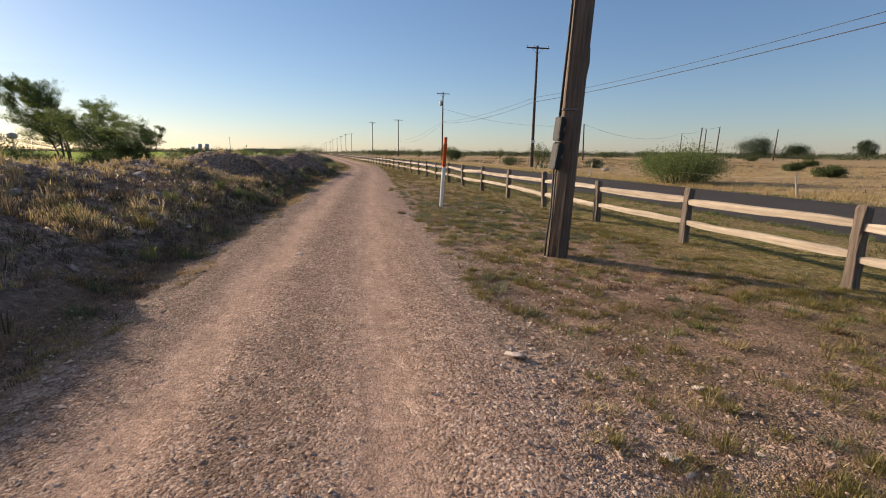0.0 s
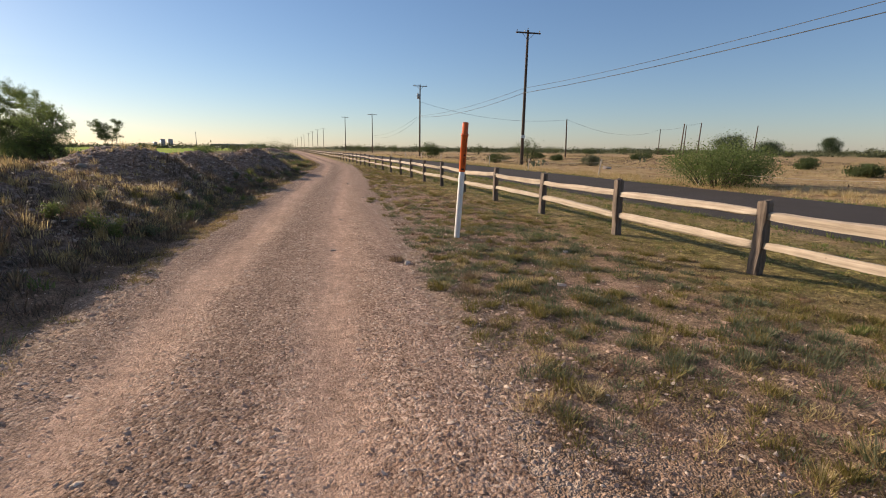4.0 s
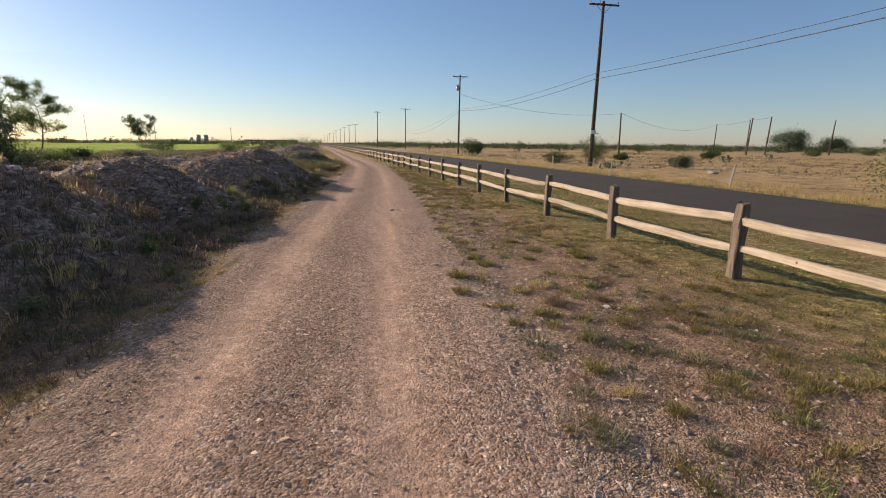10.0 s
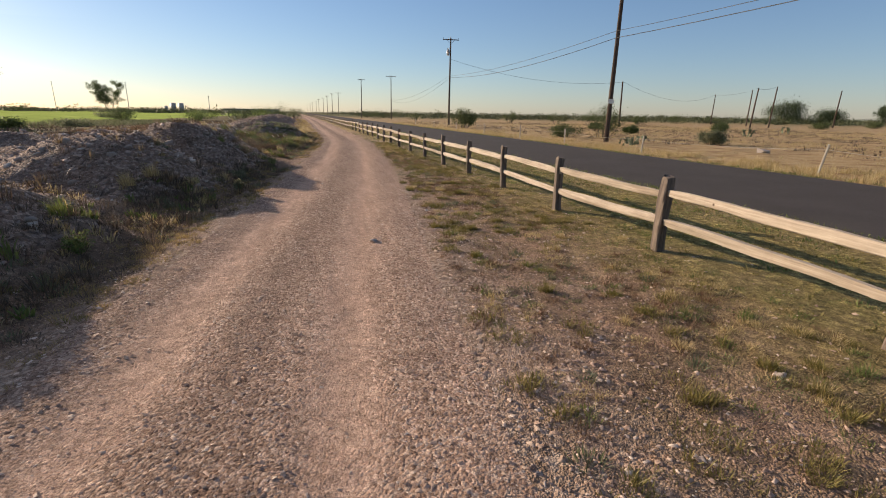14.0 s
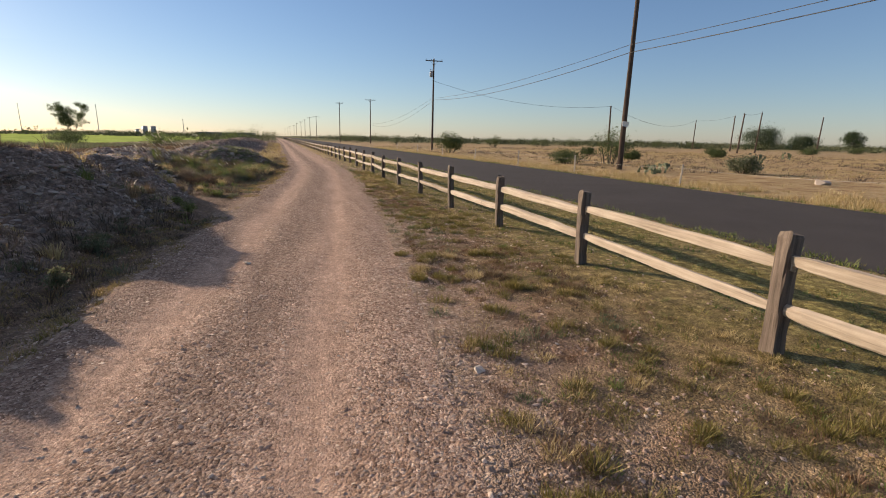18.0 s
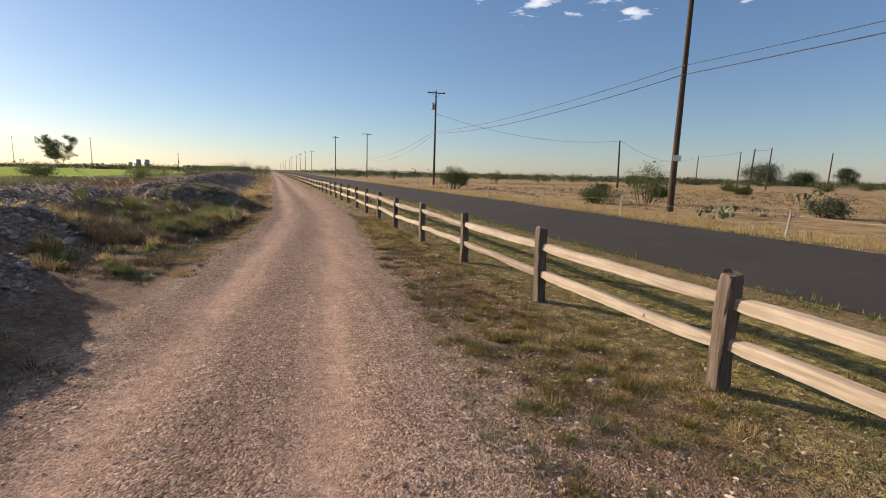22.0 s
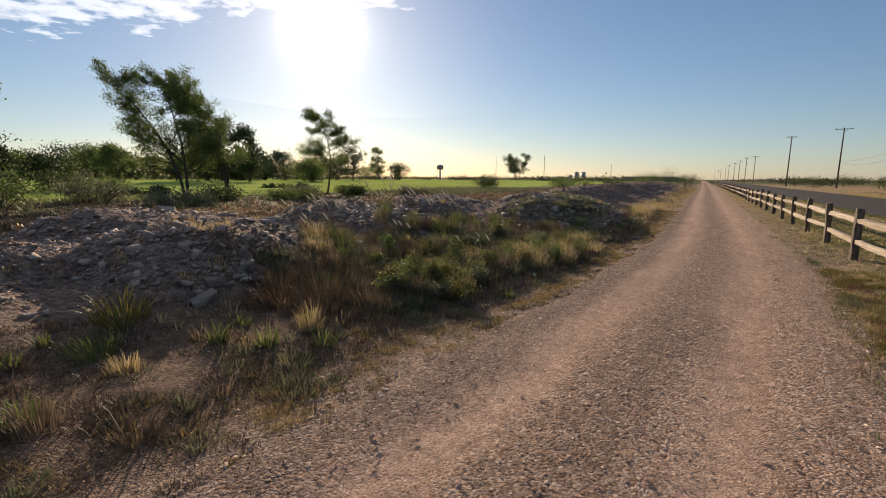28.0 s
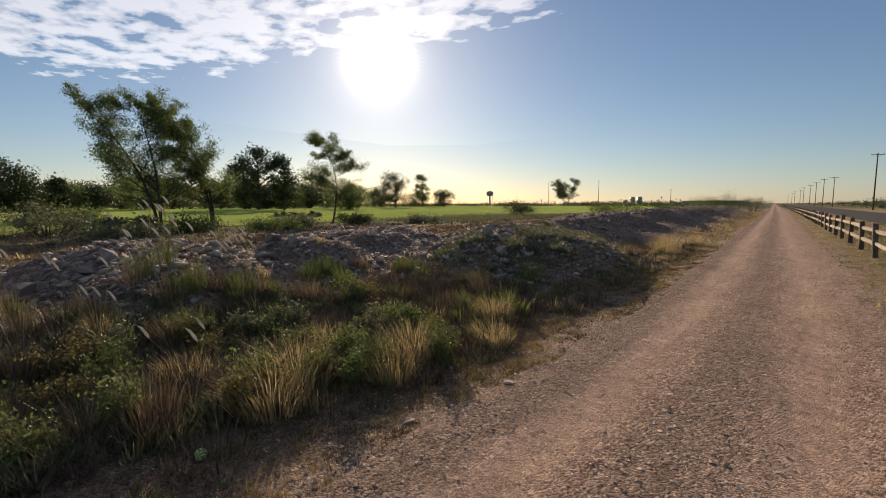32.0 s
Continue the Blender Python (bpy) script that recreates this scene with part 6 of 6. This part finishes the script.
# ---- stakes and tape beside the road, cactus, litter ----
def stake(x, y, h, lean):
    z = float(level(x, y))
    t = thing("stake", "bleached wooden stake in dry grass beside the road", "stake", pose(x, y, z, lean, lean * 0.6, 20), "stakes along the road")
    part("shaft", box_mesh("shaft", 0.075, 0.06, h + 0.3, STAKE, 0.008), t, "", pose(0, 0, h / 2 - 0.15))
    part("cap", tube("cap", [(0, 0, h), (0, 0, h + 0.03)], [0.045, 0.03], STAKE, 6), t)
    return Vector((x, y, z + h * 0.85))


line = [stake(float(along(FENCE, y)) + 12.5, y, 0.95 + 0.1 * math.sin(y), lean) for y, lean in ((16.5, -7), (24.5, 2), (32.6, 6), (42.0, 3), (50.2, -1), (57.6, 1), (66, 3), (75, -2), (85, 2), (96, 0))]
for a, b in zip(line, line[1:]):
    ob = wire("tape", a, b, 0.12, 0.006, "thin pale tape strung between stakes")
    ob.data.materials[0] = STAKE
    ob["category"] = "tape"
    ob["group"] = "tape along the stakes"


def prickly_pear(x, y, seed, size):
    r = random.Random(seed)
    t = thing("prickly_pear", "grey-green prickly pear cactus beside the road", "cactus", pose(x, y, float(level(x, y))), "prickly pears")
    def pad(at, way, s, depth):
        bm = bmesh.new()
        bmesh.ops.create_icosphere(bm, subdivisions=2, radius=1)
        bmesh.ops.scale(bm, vec=(0.42, 0.09, 0.55), verts=bm.verts)
        bmesh.ops.translate(bm, vec=(0, 0, 0.5), verts=bm.verts)
        me = bpy.data.meshes.new("pad")
        bm.to_mesh(me)
        bm.free()
        me.materials.append(CACTUS)
        m = Matrix.Translation(at) @ way.to_track_quat('Z', 'Y').to_matrix().to_4x4() @ pose(0, 0, 0, 0, 0, r.uniform(0, 180)) @ Matrix.Diagonal((s, s, s, 1))
        part("pad", me, t, "", m)
        if depth:
            for _ in range(r.choice((1, 2, 2))):
                w = (way + Vector((r.uniform(-0.8, 0.8), r.uniform(-0.8, 0.8), r.uniform(0, 0.5)))).normalized()
                pad(at + way * s * 0.95, w, s * r.uniform(0.75, 0.95), depth - 1)
    for i in range(4):
        pad(Vector((r.uniform(-0.5, 0.5), r.uniform(-0.5, 0.5), -0.02)), Vector((r.uniform(-0.5, 0.5), r.uniform(-0.5, 0.5), 1)).normalized(), size * r.uniform(0.3, 0.42), 2)


CACTUS = plain_material("cactus_skin", (0.13, 0.145, 0.07), 0.6, 0, 0.4, 9.0)
for i, (x, y, s) in enumerate([(20.9, 48.4, 0.6), (21.6, 47.6, 0.7), (20.4, 47.4, 0.55), (42, 60, 0.9), (58, 70, 1.0)]):
    prickly_pear(x, y, i, s)


def gourd():
    x, y = 0.26, 44.51
    g = thing("gourd", "small pale green striped wild gourd on dry grass", "gourd", pose(x, y, float(level(x, y)) + 0.032, 20, 10, 0))
    n = Nodes("gourd_skin")
    w = n.add("ShaderNodeTexWave", Scale=26.0, Distortion=3.0)
    n.link(n.coords(), w.inputs["Vector"])
    bm = bmesh.new()
    bmesh.ops.create_uvsphere(bm, u_segments=20, v_segments=12, radius=0.036)
    for v in bm.verts:
        v.co.z *= 0.92
        v.co.xy *= 1 + 0.03 * math.cos(5 * math.atan2(v.co.y, v.co.x))
    me = bpy.data.meshes.new("skin")
    bm.to_mesh(me)
    bm.free()
    me.materials.append(n.done(n.ramp(w.outputs["Fac"], (0.3, (0.20, 0.26, 0.06)), (0.7, (0.55, 0.58, 0.26))), 0.45))
    part("skin", me, g)
    part("stem", tube("stem", [(0, 0, 0.03), (0.004, 0, 0.045), (0.012, 0, 0.055)], [0.005, 0.004, 0.003], STRAW, 6), g)


gourd()


def litter():
    x, y = -0.85, 42.3
    v, f = [], []
    for i in range(5):
        for j in range(4):
            v.append((i * 0.022 - 0.045, j * 0.018 - 0.03, 0.01 * math.sin(i * 2.1 + j) + 0.012 * math.cos(j * 1.7)))
    for i in range(4):
        for j in range(3):
            a = i * 4 + j
            f.append((a, a + 1, a + 5, a + 4))
    me = mesh_of("wrapper", v, f, plain_material("red_wrapper", (0.55, 0.02, 0.02), 0.35))
    ob = thing("wrapper", "small crumpled red plastic wrapper in the weeds", "litter", pose(x, y, float(level(x, y)) + 0.12, 15, 10, 30), me=me)
    m = ob.modifiers.new("thick", 'SOLIDIFY')
    m.thickness = 0.002


litter()


# ---- clouds ----
def cloud_material():
    n = Nodes("cloud_and_sun_glow")
    pos = n.coords()
    m = n.add("ShaderNodeMapping")
    m.inputs["Scale"].default_value = (0.0068, 0.0085, 1)
    m.inputs["Rotation"].default_value = (0, 0, radians(35))
    n.link(pos, m.inputs["Vector"])
    puff = n.noise(1.0, 6, 0.52, m.outputs[0])
    n2 = n.add("ShaderNodeMapping")
    n2.inputs["Scale"].default_value = (0.0016, 0.0016, 1)
    n.link(pos, n2.inputs["Vector"])
    field = n.noise(1.0, 2, 0.5, n2.outputs[0])
    amount = n.math('ADD', n.math('MULTIPLY', puff, 1.25), n.math('MULTIPLY', n.attr("cover"), 0.22))
    amount = n.math('ADD', amount, n.math('MULTIPLY', n.math('SUBTRACT', field, 0.5), 0.42))
    alpha = n.ramp(amount, (0.63, (0, 0, 0)), (0.69, (0.5, 0.5, 0.5)), (0.82, (1, 1, 1)))
    t = n.tree.nodes.new("ShaderNodeBsdfTransparent")
    shine = n.tree.nodes.new("ShaderNodeEmission")
    shine.inputs[0].default_value = (1.0, 0.92, 0.78, 1)
    # cloud brightness and the painted sun glare are both given off as emission
    n.link(n.math('ADD', n.attr("sun_glow"), n.math('MULTIPLY', alpha, 0.5)), shine.inputs[1])
    both = n.tree.nodes.new("ShaderNodeAddShader")
    n.link(t.outputs[0], both.inputs[0])
    n.link(shine.outputs[0], both.inputs[1])
    n.link(both.outputs[0], n.out.inputs[0])
    return n.mat


def cloud_layer():
    xs, ys = np.linspace(-3600, 3000, 150), np.linspace(-1500, 4200, 130)
    def cover(x, y):
        az, el = np.degrees(np.arctan2(x, y)), np.degrees(np.arctan2(620, np.hypot(x, y)))
        rise = 9.5 + 0.17 * np.clip(az + 75, 0, 80)
        left = np.clip((el - rise) / 4, 0, 1) * np.clip((0 - az) / 22, 0, 1) * np.clip((az + 135) / 30, 0, 1) * 2.35 - 1.7
        few = 1.82 * np.exp(-((az - 36) / 24) ** 2) * np.clip((el - 14.5) / 2.5, 0, 1) - 1.7
        hole = 0.5 * np.exp(-((x + 1500) ** 2 + (y - 1510) ** 2) / 120 ** 2)
        return np.maximum(left, few) - hole
    def sun_glow(x, y):
        # the sun's glare painted into the sheet's emission, brightest where the sun stands
        v = np.stack([x, y - 40, 620 + 0 * x], -1)
        c = (v @ np.array(sun_dir)) / np.linalg.norm(v, axis=-1)
        a = np.degrees(np.arccos(np.clip(c, -1, 1)))
        return 8 * np.exp(-(a / 1.9) ** 2) + 0.6 * np.exp(-(a / 4.2) ** 2) + 0.12 * np.exp(-(a / 13) ** 2)
    return tagged(new("cloud_layer", sheet("cloud_layer", xs, ys, lambda x, y: 620 + 0 * x, cloud_material(), [("cover", cover), ("sun_glow", sun_glow)])), "broken thin white clouds high in the sky, with the sun's glow painted in", "cloud", kind="structure")


cloud_layer()
